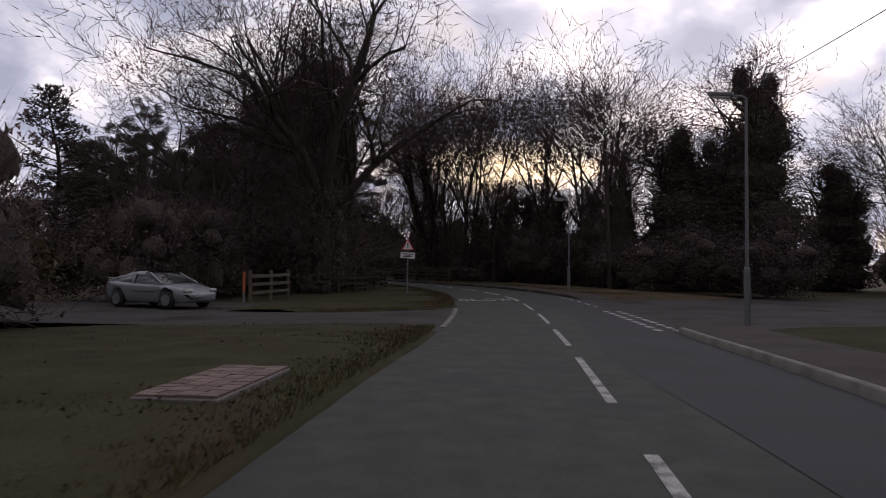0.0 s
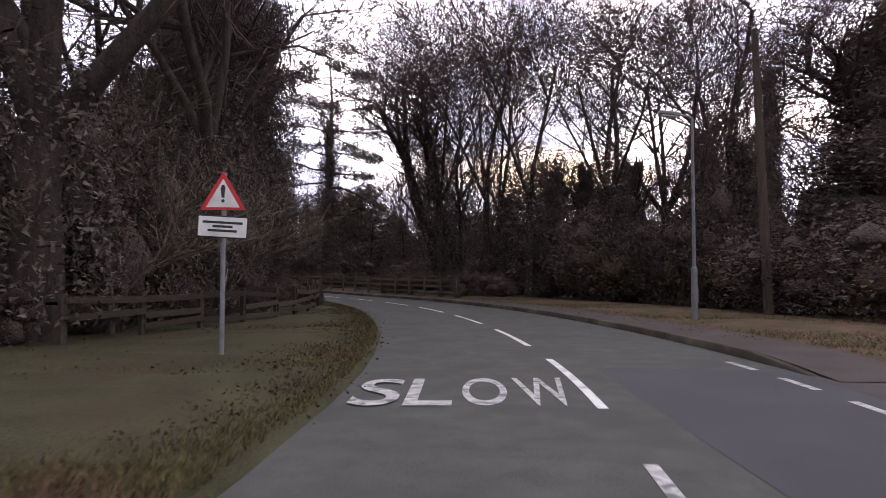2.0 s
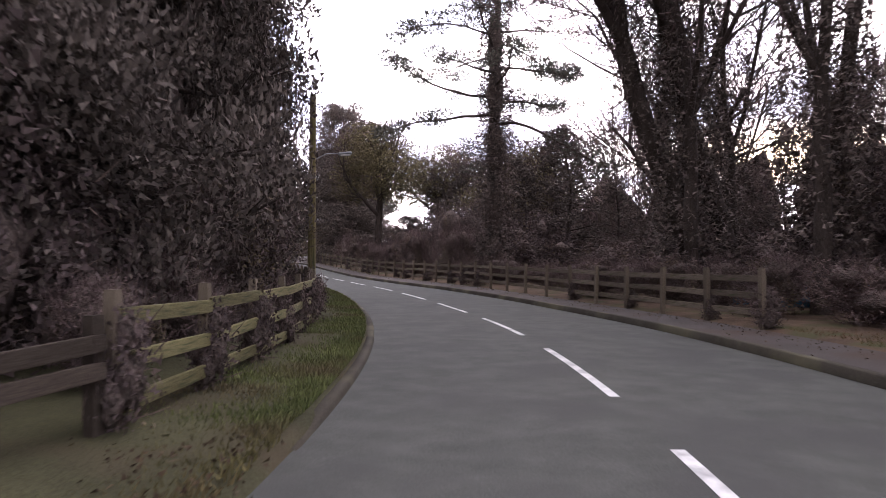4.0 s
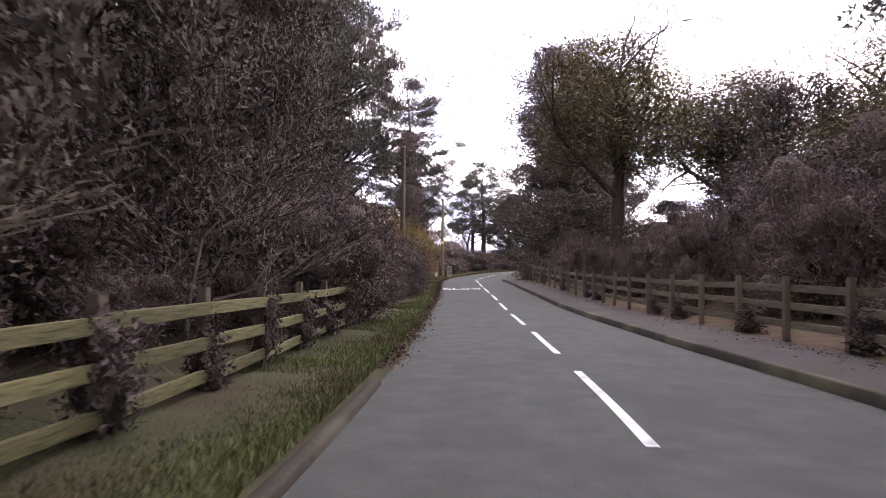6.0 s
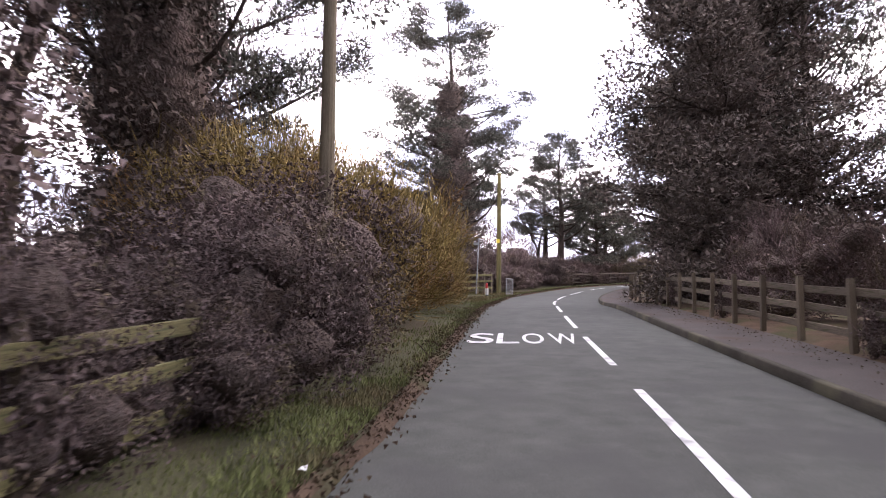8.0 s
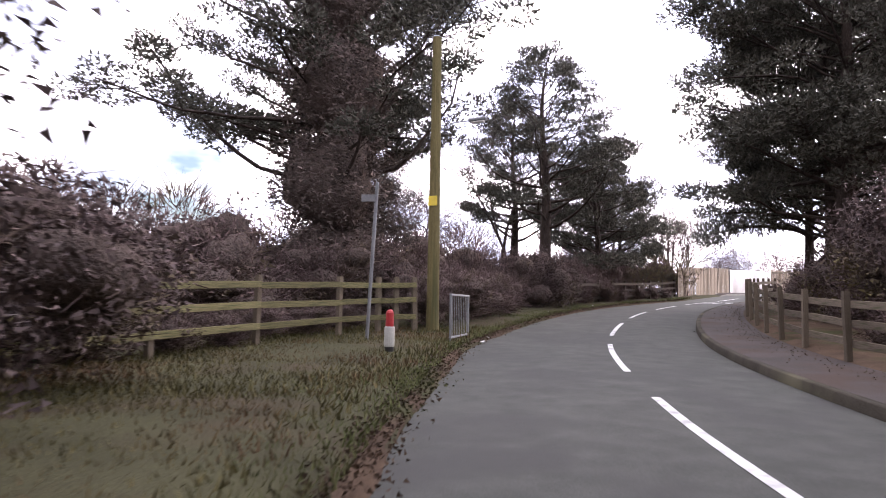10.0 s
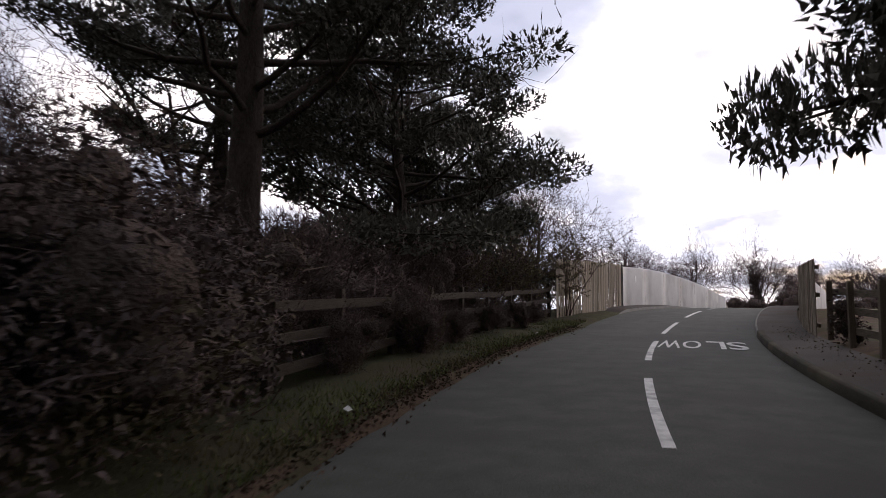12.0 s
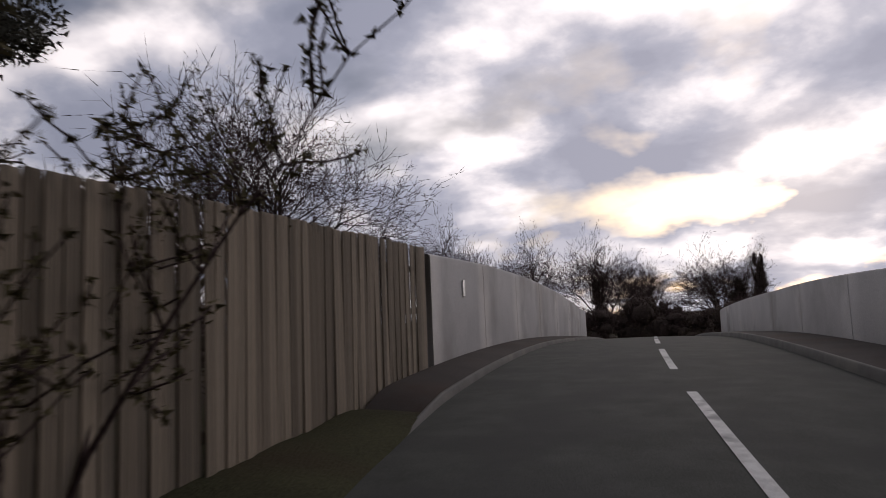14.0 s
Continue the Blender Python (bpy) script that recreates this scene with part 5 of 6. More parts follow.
def rail_fence(label, places, rails, mat="rail", tall=1.2, group="", post="post", ragged=0.02, lost=0.0):
    """Post and rail fence through the places (s, n)."""
    e = tagged(new("fence"), label, "fence", group)
    e.empty_display_size = 0.2
    rg = random.Random(len(places))
    pts = [at(s, n, 0.08) for s, n in places]
    for i, p in enumerate(pts):
        q = pts[min(i + 1, len(pts) - 1)] - pts[max(i - 1, 0)]
        ob = new("post", RAIL[post])
        ob.parent = e
        ob.matrix_basis = Matrix.Translation(p + Vector((0, 0, tall / 2 - 0.15))) @ pose(0, 0, 0, rg.uniform(-1.5, 1.5), rg.uniform(-1.5, 1.5), math.degrees(math.atan2(q.y, q.x))) @ Matrix.Diagonal((0.13, 0.1, tall + 0.3, 1))
    for a, b in zip(pts, pts[1:]):
        side = (b - a).cross(Vector((0, 0, 1))).normalized() * 0.07
        for z in rails:
            j = Vector((0, 0, z))
            if rg.random() >= lost:
                bar(RAIL[mat], "rail", a + j + side + Vector((0, 0, rg.uniform(-ragged, ragged))), b + j + side + Vector((0, 0, rg.uniform(-ragged, ragged))), 0.045, 0.13, e)
    return e


def run(s0, s1, n, step):
    k = max(1, round((s1 - s0) / step))
    return [(s0 + (s1 - s0) * i / k, n(s0 + (s1 - s0) * i / k)) for i in range(k + 1)]


left_n = lambda s: float(np.interp(s, [60, 63, 68, 72, 76, 84, 130], [-8.6, -7.4, -5.7, -4.8, -4.25, -4.2, -4.15]))
rail_fence("weathered greenish post and rail fence with three rails", run(76, 131, left_n, 2.0), (0.86, 0.52, 0.18), "rail", 1.08)
rail_fence("dark broken post and rail fence curving with the verge", run(60, 75.8, left_n, 2.0), (0.72, 0.46, 0.2), "dark_rail", 0.9, post="dark_rail", ragged=0.07, lost=0.12)
rail_fence("weathered post and rail fence beside the verge", [(152.5, -8.2), (154.5, -7.9), (156.5, -7.5), (158.6, -6.9), (160.7, -6.2), (161.8, -5.7), (162.1, -5.35), (162.4, -4.95)], (1.2, 0.8, 0.38), "rail", 1.4)
rail_fence("old post and rail fence at the back of the verge", run(177, 192.4, lambda s: -4.1, 1.93), (0.95, 0.6, 0.26), "dark_rail", 1.15, post="dark_rail")
right_n = lambda s: foot_back(s) + 0.12
rail_fence("weathered post and rail fence along the footway", run(84, 186.3, right_n, 1.95), (1.0, 0.66, 0.32), "old_rail", 1.22)
rail_fence("dark rail fence beside the driveway", [(51.2, -11.4), (53.2, -11.0), (55.2, -10.6)], (1.0, 0.65, 0.3), "old_rail", 1.25)
gate_post = thing("gate_post", at(51.0, -11.6), "slim gate post with a bright orange upper part", "post")
bm = bmesh.new()
box(bm, (0.09, 0.09, 0.5), Matrix.Translation((0, 0, 0.15)), 0.01)
part("foot", bm, M["steel"], gate_post, "bare grey foot")
# upper two thirds in one even orange, above the grey foot
bm = bmesh.new()
box(bm, (0.09, 0.09, 0.85), Matrix.Translation((0, 0, 0.83)), 0.01)
part("post", bm, M["orange"], gate_post, "orange upper section")

# ivy on the fence posts
ivy_proto = bush(81, "ivy_clump", "ivy and dead leaves wrapped round a fence post", 0.35, 0.35, 1.25, 7, 900, 0.085, "holly", 40)
tagged(ivy_proto, category="ivy", group="ivy on the fence posts")
rg = random.Random(11)
posts = run(76, 131, left_n, 2.0)
put(ivy_proto, *posts[4], 0, 0.55, 0.9)
for i, (s, n) in enumerate(posts):
    if i != 4:
        again(ivy_proto, s, n + 0.05, rg.uniform(0, 360), rg.uniform(0.42, 0.68), rg.uniform(0.75, 1.0))
for i, (s, n) in enumerate(run(84, 187, right_n, 1.95)):
    if rg.random() < 0.35:
        again(ivy_proto, s, n + 0.1, rg.uniform(0, 360), rg.uniform(0.4, 0.7), rg.uniform(0.5, 0.95))


# ---- posts, poles and signs ----
def street_lamp(s, n, tall, turn, label):
    e = thing("street_lamp", at(s, n, 0.05), label, "street lamp", "street lamps", turn)
    bm = bmesh.new()
    rod(bm, (0, 0, -0.1), (0, 0, 1.5), 0.085, 0.085, 12)
    rod(bm, (0, 0, 1.5), (0, 0, 1.56), 0.085, 0.055, 12)
    part("base", bm, M["lamp_paint"], e, smooth=False)
    bm = bmesh.new()
    rod(bm, (0, 0, 1.5), (0, 0, tall - 0.05), 0.05, 0.036, 12)
    rod(bm, (0, 0, tall - 0.05), (0.12, 0, tall + 0.02), 0.034, 0.03, 10)
    rod(bm, (0.12, 0, tall + 0.02), (0.4, 0, tall + 0.05), 0.028, 0.028, 10)
    part("pole", bm, M["lamp_paint"], e)
    bm = bmesh.new()
    box(bm, (0.62, 0.2, 0.12), pose(0.66, 0, tall + 0.07, 0, -4, 0), 0.03)
    head = part("lantern", bm, M["lamp_paint"], e)
    bm = bmesh.new()
    box(bm, (0.46, 0.16, 0.06), pose(0.68, 0, tall + 0.0, 0, -4, 0), 0.02)
    part("lens", bm, M["lens"], head, "clouded lamp lens")
    bm = bmesh.new()
    box(bm, (0.015, 0.11, 0.4), Matrix.Translation((-0.088, 0, 0.75)), 0.003)
    part("door", bm, M["lamp_paint"], e)


street_lamp(41.8, 5.25, 6.15, heading(41.8) + 180, "grey steel street lamp at the junction corner")
street_lamp(65.1, 5.75, 5.7, heading(65.1) + 180, "grey steel street lamp on the grass verge")


def wood_pole(s, n, tall, r, label, lean=(0, 0), plate=None, lamp=None, wood="pole"):
    e = thing("utility_pole", at(s, n, 0.0), label, "pole", "wooden poles", heading(s))
    bm = bmesh.new()
    rod(bm, (0, 0, -0.3), (lean[0], lean[1], tall), r, r * 0.72, 14)
    part("shaft", bm, M[wood], e)
    bm = bmesh.new()
    rod(bm, (lean[0], lean[1], tall), (lean[0], lean[1], tall + 0.04), r * 0.76, r * 0.5, 14)
    part("cap", bm, M["steel"], e)
    if plate:
        bm = bmesh.new()
        box(bm, (r * 1.4, 0.012, 0.26), Matrix.Translation((lean[0] * plate / tall, -r - 0.004, plate)), 0.003)
        part("warning_plate", bm, M["yellow"], e, "small yellow plate")
    if lamp:
        bm = bmesh.new()
        rod(bm, (0, 0, lamp - 0.25), (0.5, 0, lamp + 0.02), 0.02, 0.02, 8)
        rod(bm, (0.5, 0, lamp + 0.02), (0.95, 0, lamp + 0.05), 0.02, 0.02, 8)
        part("bracket", bm, M["steel"], e)
        bm = bmesh.new()
        box(bm, (0.5, 0.2, 0.1), pose(1.15, 0, lamp + 0.06, 0, -5, 0), 0.03)
        head = part("lantern", bm, M["lamp_paint"], e)
        bm = bmesh.new()
        box(bm, (0.36, 0.16, 0.06), pose(1.16, 0, lamp, 0, -5, 0), 0.02)
        part("lens", bm, M["lens"], head)
    return e


wood_pole(96.4, -4.05, 7.3, 0.15, "weathered wooden pole with a lamp bracket beside the fence", lamp=5.2)
wood_pole(132.3, -4.5, 7.6, 0.14, "weathered wooden pole rising out of the willow", wood="grey_pole")
wood_pole(162.7, -4.55, 8.0, 0.17, "weathered wooden pole with a lamp and a yellow plate", plate=3.5, lamp=5.6)
wood_pole(68.0, 10.1, 9.6, 0.16, "tall dark wooden pole carrying an overhead cable", (-0.35, 0), wood="dark_pole")

# overhead cable to the tall pole
cu = bpy.data.curves.new("cable", "CURVE")
cu.dimensions, cu.bevel_depth = "3D", 0.014
spl = cu.splines.new("POLY")
a, b = at(68.0, 9.75, 9.45), Vector((11.5, 2.0, 9.0))
spl.points.add(24)
for i in range(25):
    u = i / 24
    p = a.lerp(b, u) - Vector((0, 0, 1.0 * 4 * u * (1 - u)))
    spl.points[i].co = (*p, 1)
cu.materials.append(M["black"])
tagged(new("overhead_cable", cu), "thin dark overhead cable between poles", "cable")


def prism(bm, outline, thick, m):
    vs = [bm.verts.new((x, -thick / 2, z)) for x, z in outline]
    f = bm.faces.new(vs)
    r = bmesh.ops.extrude_face_region(bm, geom=[f])
    top = [g for g in r["geom"] if isinstance(g, bmesh.types.BMVert)]
    bmesh.ops.translate(bm, vec=(0, thick, 0), verts=top)
    bmesh.ops.recalc_face_normals(bm, faces=bm.faces)
    bmesh.ops.transform(bm, matrix=m, verts=bm.verts)


def warning_sign(s, n):
    e = thing("warning_sign", at(s, n, 0.06), "red-bordered triangular warning sign over a white plate on a grey post", "road sign", turn=heading(s) + 3)
    bm = bmesh.new()
    rod(bm, (0, 0, -0.2), (0, 0, 2.83), 0.038, 0.038, 12)
    part("post", bm, M["steel"], e)
    tri = lambda k, y: [(-0.34 * k, y - 0.2 * k), (0.34 * k, y - 0.2 * k), (0, y + 0.39 * k)]
    bm = bmesh.new()
    prism(bm, tri(1.0, 2.46), 0.012, Matrix.Translation((0, -0.052, 0)))
    plate = part("triangle", bm, M["sign_red"], e, "red triangle border")
    bm = bmesh.new()
    prism(bm, tri(0.74, 2.445), 0.004, Matrix.Translation((0, -0.062, 0)))
    part("face", bm, M["sign_white"], plate, "white face of the triangle")
    bm = bmesh.new()
    prism(bm, [(-0.022, 2.445), (0.022, 2.445), (0.036, 2.60), (0.018, 2.64), (-0.018, 2.64), (-0.036, 2.60)], 0.003, Matrix.Translation((0, -0.0665, 0)))
    bmesh.ops.create_cone(bm, cap_ends=True, segments=12, radius1=0.026, radius2=0.026, depth=0.003, matrix=pose(0, -0.0665, 2.395, 90, 0, 0))
    part("exclamation_mark", bm, M["black"], plate, "black exclamation mark")
    bm = bmesh.new()
    box(bm, (0.76, 0.012, 0.34), pose(0, -0.05, 2.0, 0, 3, 0), 0.004)
    sub = part("plate", bm, M["black"], e, "black edge of the plate")
    bm = bmesh.new()
    box(bm, (0.72, 0.004, 0.30), pose(0, -0.0605, 2.0, 0, 3, 0))
    part("plate_face", bm, M["sign_white"], sub, "dirty white plate")
    for z, w in ((2.065, 0.6), (2.005, 0.3), (1.94, 0.44)):
        bm = bmesh.new()
        box(bm, (w, 0.003, 0.036), pose(0, 0, 2.0, 0, 3, 0) @ Matrix.Translation((0, -0.0645, z - 2.0)))
        part("writing_bar", bm, M["black"], sub, "unreadable line of black writing")
    for z in (2.38, 2.05, 1.94):
        bm = bmesh.new()
        box(bm, (0.12, 0.09, 0.03), Matrix.Translation((0, 0, z)), 0.004)
        part("clip", bm, M["steel"], e)


warning_sign(57.5, -5.05)

# bollard, slim sign post and steel guard rail at the second bend
bol = thing("bollard", at(158.3, -4.12, 0.04), "slim white bollard with a red top half on the verge", "bollard", turn=heading(158.3))
bm = bmesh.new()
rod(bm, (0, 0, -0.1), (0, 0, 0.14), 0.085, 0.085, 14)
part("foot", bm, M["black"], bol, "dark muddy foot")
bm = bmesh.new()
rod(bm, (0, 0, 0.14), (0, 0, 0.17), 0.09, 0.098, 16)
rod(bm, (0, 0, 0.17), (0, 0, 0.49), 0.098, 0.096, 16)
rod(bm, (0, 0, 0.49), (0, 0, 0.51), 0.096, 0.088, 16)
part("body", bm, M["bollard_white"], bol)
bm = bmesh.new()
rod(bm, (0, 0, 0.51), (0, 0, 0.76), 0.076, 0.074, 16)
rod(bm, (0, 0, 0.76), (0, 0, 0.80), 0.074, 0.055, 16)
rod(bm, (0, 0, 0.80), (0, 0, 0.82), 0.055, 0.02, 16)
part("top", bm, M["bollard_red"], bol, "red upper half")
post = thing("sign_post", at(160.1, -5.25, 0.06), "slim leaning grey post with a small bracket sign", "sign post", turn=heading(160))
bm = bmesh.new()
rod(bm, (0, 0, -0.2), (0.17, 0, 3.5), 0.04, 0.04, 12)
part("post", bm, M["lamp_paint"], post)
bm = bmesh.new()
rod(bm, (0.17, 0, 3.5), (0.172, 0, 3.53), 0.044, 0.03, 12)
part("cap", bm, M["lamp_paint"], post)
bm = bmesh.new()
box(bm, (0.32, 0.02, 0.16), Matrix.Translation((-0.02, -0.045, 3.17)), 0.004)
part("bracket_sign", bm, M["lamp_paint"], post, "small grey side plate")

guard = thing("guard_rail", at(160.3, -3.42, 0.02), "grey steel pedestrian guard rail with upright bars", "railing", turn=heading(161.3))
for y in (0.0, 2.0):
    bm = bmesh.new()
    rod(bm, (0, y, -0.2), (0, y, 1.08), 0.026, 0.026, 8)
    part("post", bm, M["steel"], guard)
for z, nm in ((1.08, "top_rail"), (0.14, "bottom_rail")):
    bm = bmesh.new()
    box(bm, (0.055, 2.06, 0.045), Matrix.Translation((0, 1.0, z)), 0.008)
    part(nm, bm, M["steel"], guard)
for k in range(9):
    bm = bmesh.new()
    box(bm, (0.012, 0.022, 0.92), Matrix.Translation((0, 0.2 + 0.2 * k, 0.61)), 0.003)
    part("bar", bm, M["steel"], guard)


# ---- the bridge ----
def parapet(s0, s1, n, side, top, label):
    e = tagged(new("bridge_parapet"), label, "parapet")
    k = int(round((s1 - s0) / 4.0))
    for i in range(k):
        a, b = s0 + (s1 - s0) * i / k, s0 + (s1 - s0) * (i + 1) / k - 0.025
        v, f = [], []
        m = 6
        for j in range(m + 1):
            s = a + (b - a) * j / m
            h = top(s)
            for nn, z in ((n, -0.2), (n, h - 0.03), (n + side * 0.03, h), (n + side * 0.22, h), (n + side * 0.25, h - 0.03), (n + side * 0.25, -0.2)):
                v.append(tuple(at(s, nn, z)))
        for j in range(m):
            for q in range(5):
                o = j * 6 + q
                f.append((o, o + 1, o + 7, o + 6))
        caps = [(0, 1, 2, 3), (0, 3, 4, 5)]
        f += [tuple(c) for c in caps] + [tuple(m * 6 + x for x in c) for c in caps]
        solid("panel", soup("panel", v, f), M["parapet"], e)
    return e


left_par = parapet(200.5, 228, -3.5, -1, lambda s: float(np.interp(s, [200, 205, 211, 217, 226], [1.86, 1.9, 1.9, 1.83, 1.52])), "pale painted bridge parapet with an arched top")
parapet(196.4, 230, 3.45, 1, lambda s: float(np.interp(s, [196, 201, 206, 212, 219, 228], [1.38, 1.33, 1.3, 1.28, 1.36, 1.4])), "pale painted bridge parapet with an arched top")
bm = bmesh.new()
box(bm, (0.02, 0.16, 0.3), Matrix.Translation(at(202.6, -3.485, 1.35)) @ pose(0, 0, 0, 0, 0, heading(202.6)), 0.004)
part("plaque", bm, M["sign_white"], left_par, "small white plaque")


def board_fence(s0, s1, n, tall, label, side):
    e = tagged(new("board_fence"), label, "fence")
    rg = random.Random(int(s0))
    count = int((s1 - s0) / 0.125)
    for i in range(count):
        s = s0 + (s1 - s0) * i / count
        p = at(s, n(s) + rg.uniform(-0.008, 0.008) + (0.012 if i % 2 else 0) * side, tall(s) / 2 - 0.05 + rg.uniform(-0.012, 0.012))
        ob = new("board", BOARD)
        ob.parent = e
        ob.matrix_basis = Matrix.Translation(p) @ pose(0, 0, 0, 0, rg.uniform(-0.6, 0.6), heading(s) + rg.uniform(-2, 2)) @ Matrix.Diagonal((0.018, 0.132, tall(s) + 0.1, 1))
    for z in (0.35, 1.0, 1.6):
        for i in range(int((s1 - s0) / 2.4) + 1):
            a = s0 + i * 2.4
            b = min(a + 2.4, s1)
            if b - a > 0.3:
                bar(RAIL["old_rail"], "backing_rail", at(a, n(a) + side * 0.07, z), at(b, n(b) + side * 0.07, z), 0.05, 0.09, e)
    return e


BOARD = unit_box("board", M["board"], 0.05)
board_fence(192.4, 200.4, lambda s: -3.55 - 0.1 * max(0, 195 - s), lambda s: 1.95 + 0.02 * max(0, 197 - s), "tall weathered close-boarded timber fence", -1)
board_fence(186.6, 196.3, lambda s: 3.25 + 0.02 * (s - 188), lambda s: 1.62 + 0.03 * max(0, 192 - s), "weathered close-boarded timber fence at the bridge end", 1)


# ---- cars ----
def car(name, place, turn, paint, label):
    """Small coupe, nose to +y: lofted body with a sloping tail, dark glass under an arched roof, wheels in arches, lights."""
    e = thing(name, place, label, "car", turn=turn)
    ys = np.linspace(-2.15, 2.15, 27)
    top = np.interp(ys, [-2.15, -2.08, -1.9, -1.4, -0.6, 0.3, 0.9, 1.3, 1.7, 1.98, 2.1, 2.15], [0.70, 0.90, 0.97, 0.95, 0.91, 0.89, 0.87, 0.83, 0.75, 0.66, 0.56, 0.46])
    wid = np.interp(ys, [-2.15, -2.0, -1.6, -1.28, -0.8, 0.0, 0.8, 1.25, 1.7, 2.0, 2.15], [0.60, 0.76, 0.86, 0.88, 0.86, 0.85, 0.86, 0.875, 0.83, 0.71, 0.52])
    low = np.interp(ys, [-2.15, -1.9, -1.5, 1.5, 1.95, 2.15], [0.42, 0.28, 0.21, 0.20, 0.22, 0.34])
    v, f = [], []
    k = 12
    for y, t, w, lo in zip(ys, top, wid, low):
        arch = max(0.0, 0.37 - min(abs(y + 1.28), abs(y - 1.25)))
        lo = max(lo, math.sqrt(max(0.0, 0.37 ** 2 - (0.37 - arch) ** 2)) + 0.29 if arch > 0 else lo)
        half = [(w * 0.9, lo), (w * 0.97, lo + 0.06), (w, max(0.5, lo + 0.1)), (w * 0.985, t - 0.14), (w * 0.93, t - 0.04), (w * 0.74, t)]
        v += [(-x, y, z) for x, z in half] + [(x, y, z) for x, z in reversed(half)]
    for i in range(len(ys) - 1):
        for j in range(k):
            f.append((i * k + j, i * k + (j + 1) % k, (i + 1) * k + (j + 1) % k, (i + 1) * k + j))
    for o in (0, (len(ys) - 1) * k):
        for j in range(5):
            f.append((o + j, o + j + 1, o + 10 - j, o + 11 - j))
    body = solid("body", soup("body", v, f), M[paint], e, smooth=True)
    # glass, then the roof arched over it
    gy = np.linspace(-1.9, 1.0, 15)
    gt = np.interp(gy, [-1.9, -1.6, -1.2, -0.8, -0.4, 0.0, 0.25, 0.5, 0.75, 1.0], [0.95, 1.06, 1.17, 1.25, 1.29, 1.285, 1.245, 1.14, 1.0, 0.86])
    v, f = [], []
    for y, t in zip(gy, gt):
        q = (t - 0.84) / 0.45
        for x, z in ((-0.80, 0.84), (-0.80 + 0.17 * q, t - 0.06 * q), (-0.56 + 0.06 * q, t), (0.56 - 0.06 * q, t), (0.80 - 0.17 * q, t - 0.06 * q), (0.80, 0.84)):
            v.append((x, y, z))
    for i in range(len(gy) - 1):
        for j in range(5):
            f.append((i * 6 + j, i * 6 + j + 1, (i + 1) * 6 + j + 1, (i + 1) * 6 + j))
    solid("glasshouse", soup("glasshouse", v, f), M["glass"], e, "dark tinted glass", smooth=True)
    v, f = [], []
    for y, t in zip(gy[:10], gt[:10]):
        q = (t - 0.84) / 0.45
        drop = 0.16 if y < -1.35 else 0.045
        for x, z in ((-0.82 + 0.17 * q, t - 0.06 * q - drop), (-0.80 + 0.17 * q, t - 0.055 * q + 0.012), (-0.5, t + 0.018), (0.5, t + 0.018), (0.80 - 0.17 * q, t - 0.055 * q + 0.012), (0.82 - 0.17 * q, t - 0.06 * q - drop)):
            v.append((x, y, z))
    for i in range(9):
        for j in range(5):
            f.append((i * 6 + j, i * 6 + j + 1, (i + 1) * 6 + j + 1, (i + 1) * 6 + j))
    solid("roof", soup("roof", v, f), M[paint], e, smooth=True)
    bm = bmesh.new()
    box(bm, (1.25, 0.2, 0.035), pose(0, -2.0, 1.03, -6, 0, 0), 0.012)
    part("spoiler", bm, M[paint], e)
    for sx in (-1, 1):
        bm = bmesh.new()
        rod(bm, (sx * 0.79, 0.98, 0.87), (sx * 0.64, 0.22, 1.235), 0.026, 0.026, 8)
        part("windscreen_pillar", bm, M[paint], e)
    for sx in (-1, 1):
        bm = bmesh.new()
        box(bm, (0.03, 0.06, 0.4), pose(sx * 0.735, -0.5, 1.05, 0, -sx * 21, 0), 0.008)
        part("door_pillar", bm, M[paint], e)
        bm = bmesh.new()
        box(bm, (0.14, 0.1, 0.1), Matrix.Translation((sx * 0.92, 0.62, 0.93)), 0.03)
        part("door_mirror", bm, M[paint], e)
        bm = bmesh.new()
        box(bm, (0.03, 1.2, 0.02), Matrix.Translation((sx * 0.86, 0.1, 0.60)), 0.004)
        part("side_strip", bm, M["black"], e)
        bm = bmesh.new()
        box(bm, (0.34, 0.26, 0.12), pose(sx * 0.54, 1.93, 0.62, 22, 0, -sx * 18), 0.03)
        part("headlight", bm, M["lens"], e, "clear headlight")
        bm = bmesh.new()
        box(bm, (0.3, 0.14, 0.16), pose(sx * 0.56, -2.06, 0.76, 0, 0, sx * 14), 0.03)
        part("tail_light", bm, M["lamp_red"], e, "red tail light")
        for y in (-1.28, 1.25):
            bm = bmesh.new()
            bmesh.ops.create_cone(bm, cap_ends=True, segments=20, radius1=0.31, radius2=0.31, depth=0.2, matrix=pose(sx * 0.78, y, 0.31, 0, 90, 0))
            bmesh.ops.bevel(bm, geom=[d for d in bm.edges if abs(d.verts[0].co.x - d.verts[1].co.x) < 0.01], offset=0.03, segments=2, affect="EDGES")
            w = part("wheel", bm, M["tyre"], e, "black tyre", True)
            bm = bmesh.new()
            bmesh.ops.create_cone(bm, cap_ends=True, segments=20, radius1=0.2, radius2=0.2, depth=0.03, matrix=pose(sx * 0.885, y, 0.31, 0, 90, 0))
            for k in range(5):
                box(bm, (0.02, 0.05, 0.2), pose(sx * 0.9, y, 0.31, 72 * k, 0, 0) @ Matrix.Translation((0, 0, 0.1)))
            part("rim", bm, M["alloy"], w, "silver alloy rim")
    bm = bmesh.new()
    box(bm, (0.9, 0.04, 0.14), Matrix.Translation((0, 2.08, 0.4)), 0.02)
    part("grille", bm, M["black"], e)
    bm = bmesh.new()
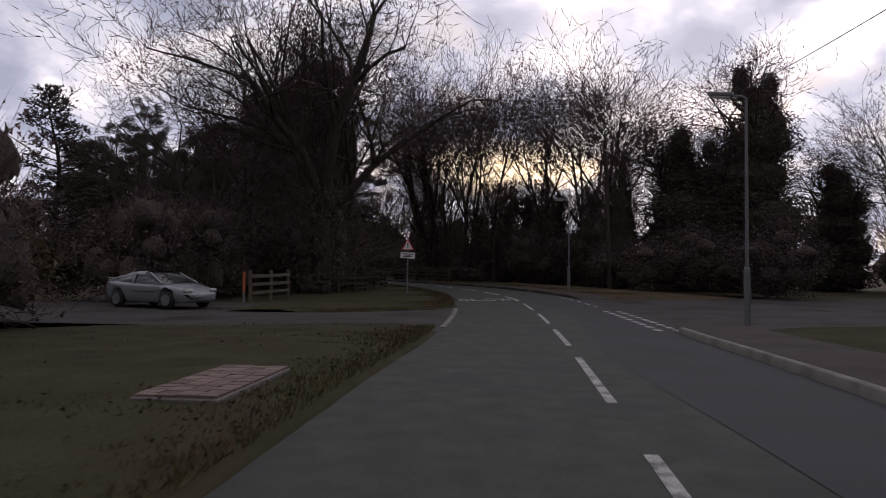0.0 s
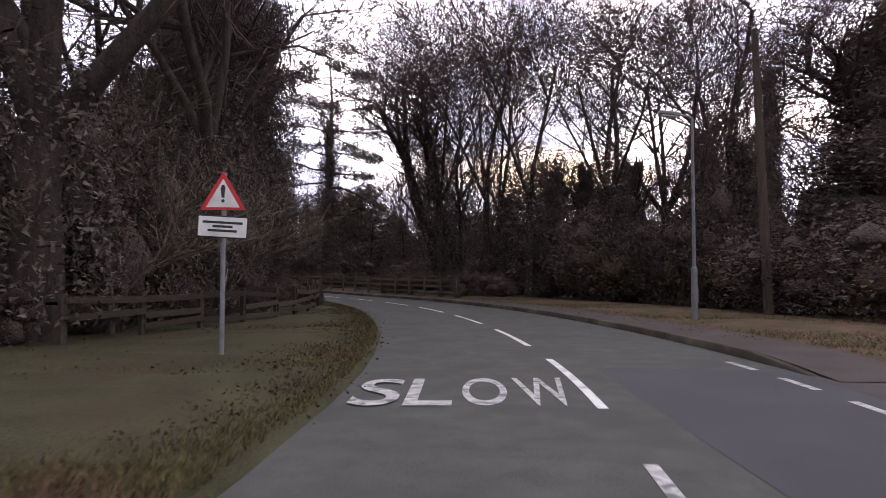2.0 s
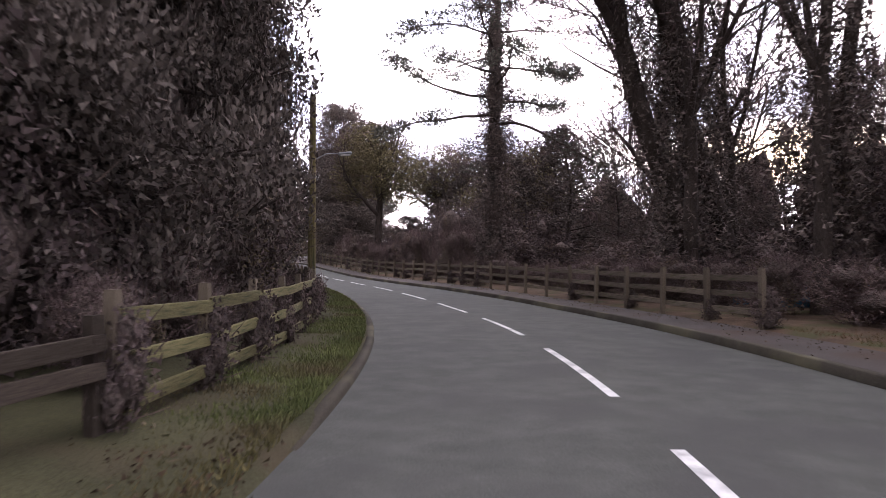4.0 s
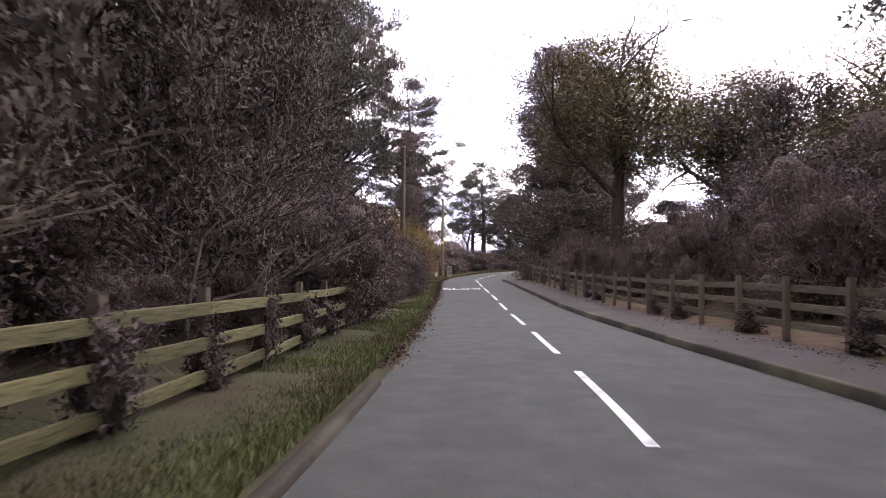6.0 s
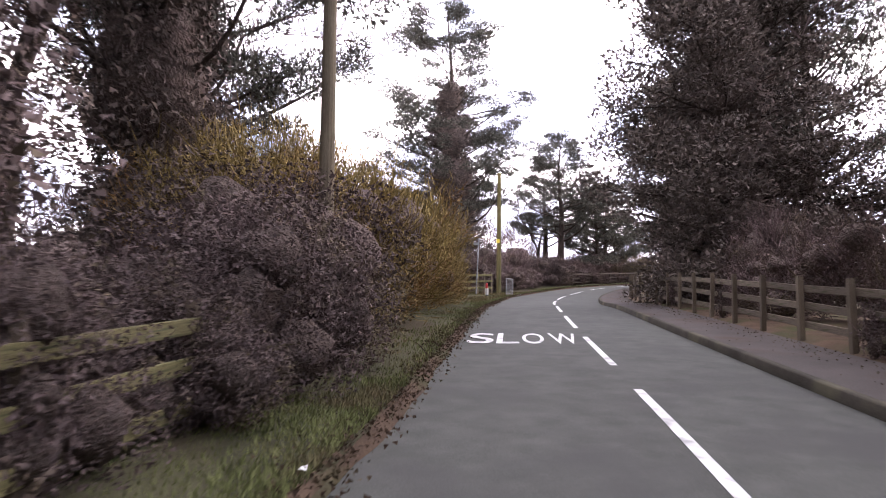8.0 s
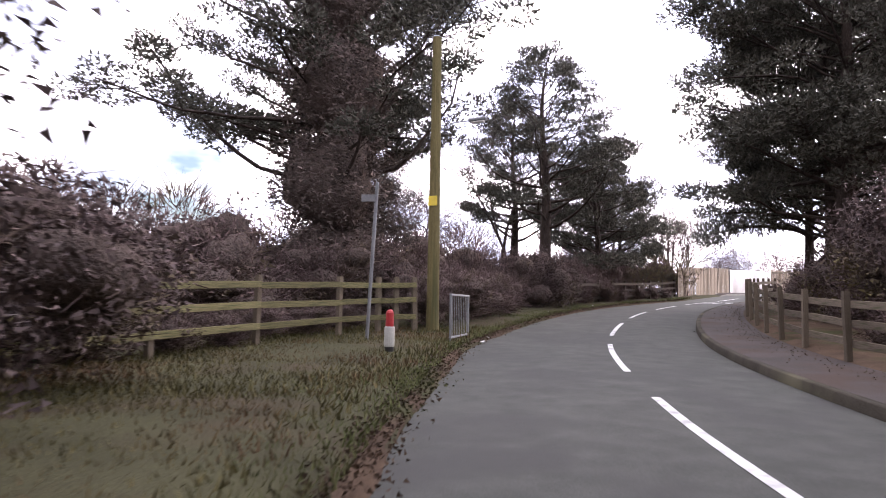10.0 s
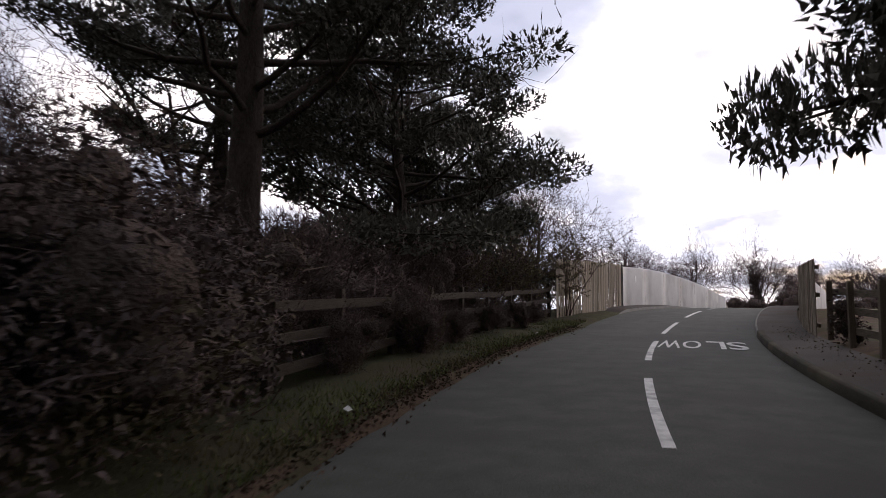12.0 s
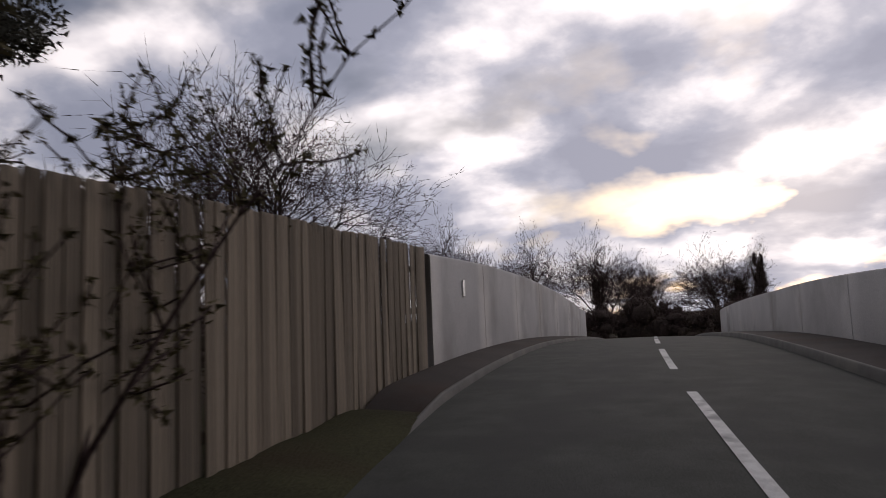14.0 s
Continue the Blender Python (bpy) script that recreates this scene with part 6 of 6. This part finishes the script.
    box(bm, (0.46, 0.02, 0.1), Matrix.Translation((0, 2.13, 0.5)), 0.004)
    part("number_plate", bm, M["sign_white"], e, "plain pale plate")
    return e


car("silver_car", at(47.3, -13.5, 0.02), heading(45) - 114, "silver", "silver two-door coupe parked on the driveway")
car("blue_car", at(90.0, 10.4, -0.1), heading(90) + 70, "blue", "blue car parked behind the rail fence")

# brick paved cover in the grass
pad = thing("paved_pad", at(30.1, -4.2, 0.065), "small pad of worn reddish paving bricks in the grass", "paving", turn=heading(30.5))
bm = bmesh.new()
box(bm, (0.88, 2.1, 0.12), Matrix.Translation((0, 0, -0.02)), 0.01)
part("bed", bm, M["kerb"], pad)
brick_mesh = unit_box("brick", M["brick"], 0.06)
for i in range(4):
    for j in range(19):
        ob = new("brick", brick_mesh)
        ob.parent = pad
        ob.matrix_basis = Matrix.Translation((-0.315 + 0.21 * i, -0.96 + 0.107 * j, 0.045 + rg.uniform(-0.006, 0.006))) @ Matrix.Diagonal((0.2, 0.098, 0.05, 1))

# litter scraps on the verge
scrap_me = soup("scrap", [(-0.06, -0.04, 0), (0.07, -0.05, 0.02), (0.05, 0.05, 0), (-0.05, 0.04, 0.03)], [(0, 1, 2, 3)])
scrap_me.materials.append(M["scrap"])
for s, n in ((121, -2.75), (122.6, -2.9), (124.2, -2.7), (118.2, -3.1), (117.0, -3.0), (126, -2.8), (160.3, -2.7), (161.2, -2.75), (171, -3.2), (176.4, -2.9), (186.5, -2.8)):
    ob = tagged(new("paper_scrap", scrap_me), "crumpled white scrap of litter on the verge", "litter", "litter scraps")
    ob.matrix_basis = Matrix.Translation(at(s, n, 0.09)) @ pose(0, 0, 0, rg.uniform(-20, 20), rg.uniform(-20, 20), rg.uniform(0, 360)) @ Matrix.Scale(rg.uniform(0.4, 0.9), 4)

# grass blades and fallen leaves
def blades(name, n, sfun, nfun, zfun, size, mat, label, category, lay=0.0):
    rn = np.random.default_rng(n)
    ss = sfun(rn)
    base = np.array([at(s, q, z) for s, q, z in zip(ss, nfun(rn, ss), zfun(rn, ss))])
    d = rn.normal(size=(len(ss), 3)) * [0.45, 0.45, 0.2] + [0, 0, 1.0 - lay]
    d /= np.linalg.norm(d, axis=1)[:, None]
    e2 = np.cross(d, rn.normal(size=d.shape))
    e2 /= np.linalg.norm(e2, axis=1)[:, None]
    z = size * rn.uniform(0.5, 1.4, (len(ss), 1))
    w = z * (0.11 if lay < 0.5 else 0.4)
    v = np.stack([base - e2 * w, base + e2 * w, base + d * z], 1).reshape(-1, 3)
    tagged(solid(name, soup(name, v, np.arange(len(v)).reshape(-1, 3)), M[mat]), label, category, kind="stuff")


le = lambda ss: np.array([left_edge(s) for s in ss])
blades("grass", 60000, lambda r: np.concatenate([r.uniform(24, 40, 22000), r.uniform(51, 76, 52000)]),
       lambda r, s: le(s) - 0.1 - np.abs(r.normal(size=len(s))) * 2.2, lambda r, s: np.full(len(s), 0.03), 0.075, "grass", "rough brownish grass on the verges", "grass")
blades("grass", 15000, lambda r: r.uniform(45.4, 51.5, 15000), lambda r, s: np.array([corner_n(q) for q in s]) - 0.1 - np.abs(r.normal(size=len(s))) * 1.8, lambda r, s: np.full(len(s), 0.05), 0.075, "grass", "rough brownish grass beside the driveway", "grass")
blades("grass", 61000, lambda r: np.concatenate([r.uniform(76, 130, 110000), r.uniform(130, 160, 16000), r.uniform(160, 192, 18000)]),
       lambda r, s: le(s) - 0.16 - r.uniform(0, 1, len(s)) ** 1.2 * 1.7, lambda r, s: np.full(len(s), 0.03), 0.085, "lush_grass", "rough green grass on the verge below the fence", "grass")
blades("grass", 14000, lambda r: r.uniform(150, 164, 24000), lambda r, s: -3.2 - r.uniform(0, 1, len(s)) ** 0.8 * 5.0, lambda r, s: np.full(len(s), 0.07), 0.1, "grass", "rough dark grass round the bollard", "grass")
blades("grass", 12000, lambda r: r.uniform(57, 84, 18000), lambda r, s: 5.0 + np.abs(r.normal(size=len(s))) * 2.0, lambda r, s: np.full(len(s), 0.1), 0.08, "grass", "rough grass behind the footway", "grass")
blades("fallen_leaves", 9000, lambda r: np.concatenate([r.uniform(53, 76, 800), r.uniform(106, 190, 30000)]), lambda r, s: le(s) - 0.2 + r.normal(size=len(s)) * 0.17, lambda r, s: np.where(r.uniform(size=len(s)) < 0.5, 0.02, 0.055), 0.04, "litter", "brown fallen leaves at the road edge", "leaves", lay=0.9)
blades("fallen_leaves", 7000, lambda r: np.concatenate([r.uniform(52, 76, 4200), r.uniform(24, 40, 1500)]), lambda r, s: le(s) - 0.2 - np.abs(r.normal(size=len(s))) * 1.6, lambda r, s: np.full(len(s), 0.085), 0.045, "litter", "brown fallen leaves in the verge grass", "leaves", lay=0.8)
blades("fallen_leaves", 6000, lambda r: r.uniform(60, 190, 4000), lambda r, s: np.array([foot_back(q) for q in s]) - 0.1 - np.abs(r.normal(size=len(s))) * 0.45, lambda r, s: np.full(len(s), 0.115), 0.03, "litter", "brown fallen leaves on the footway", "leaves", lay=0.9)
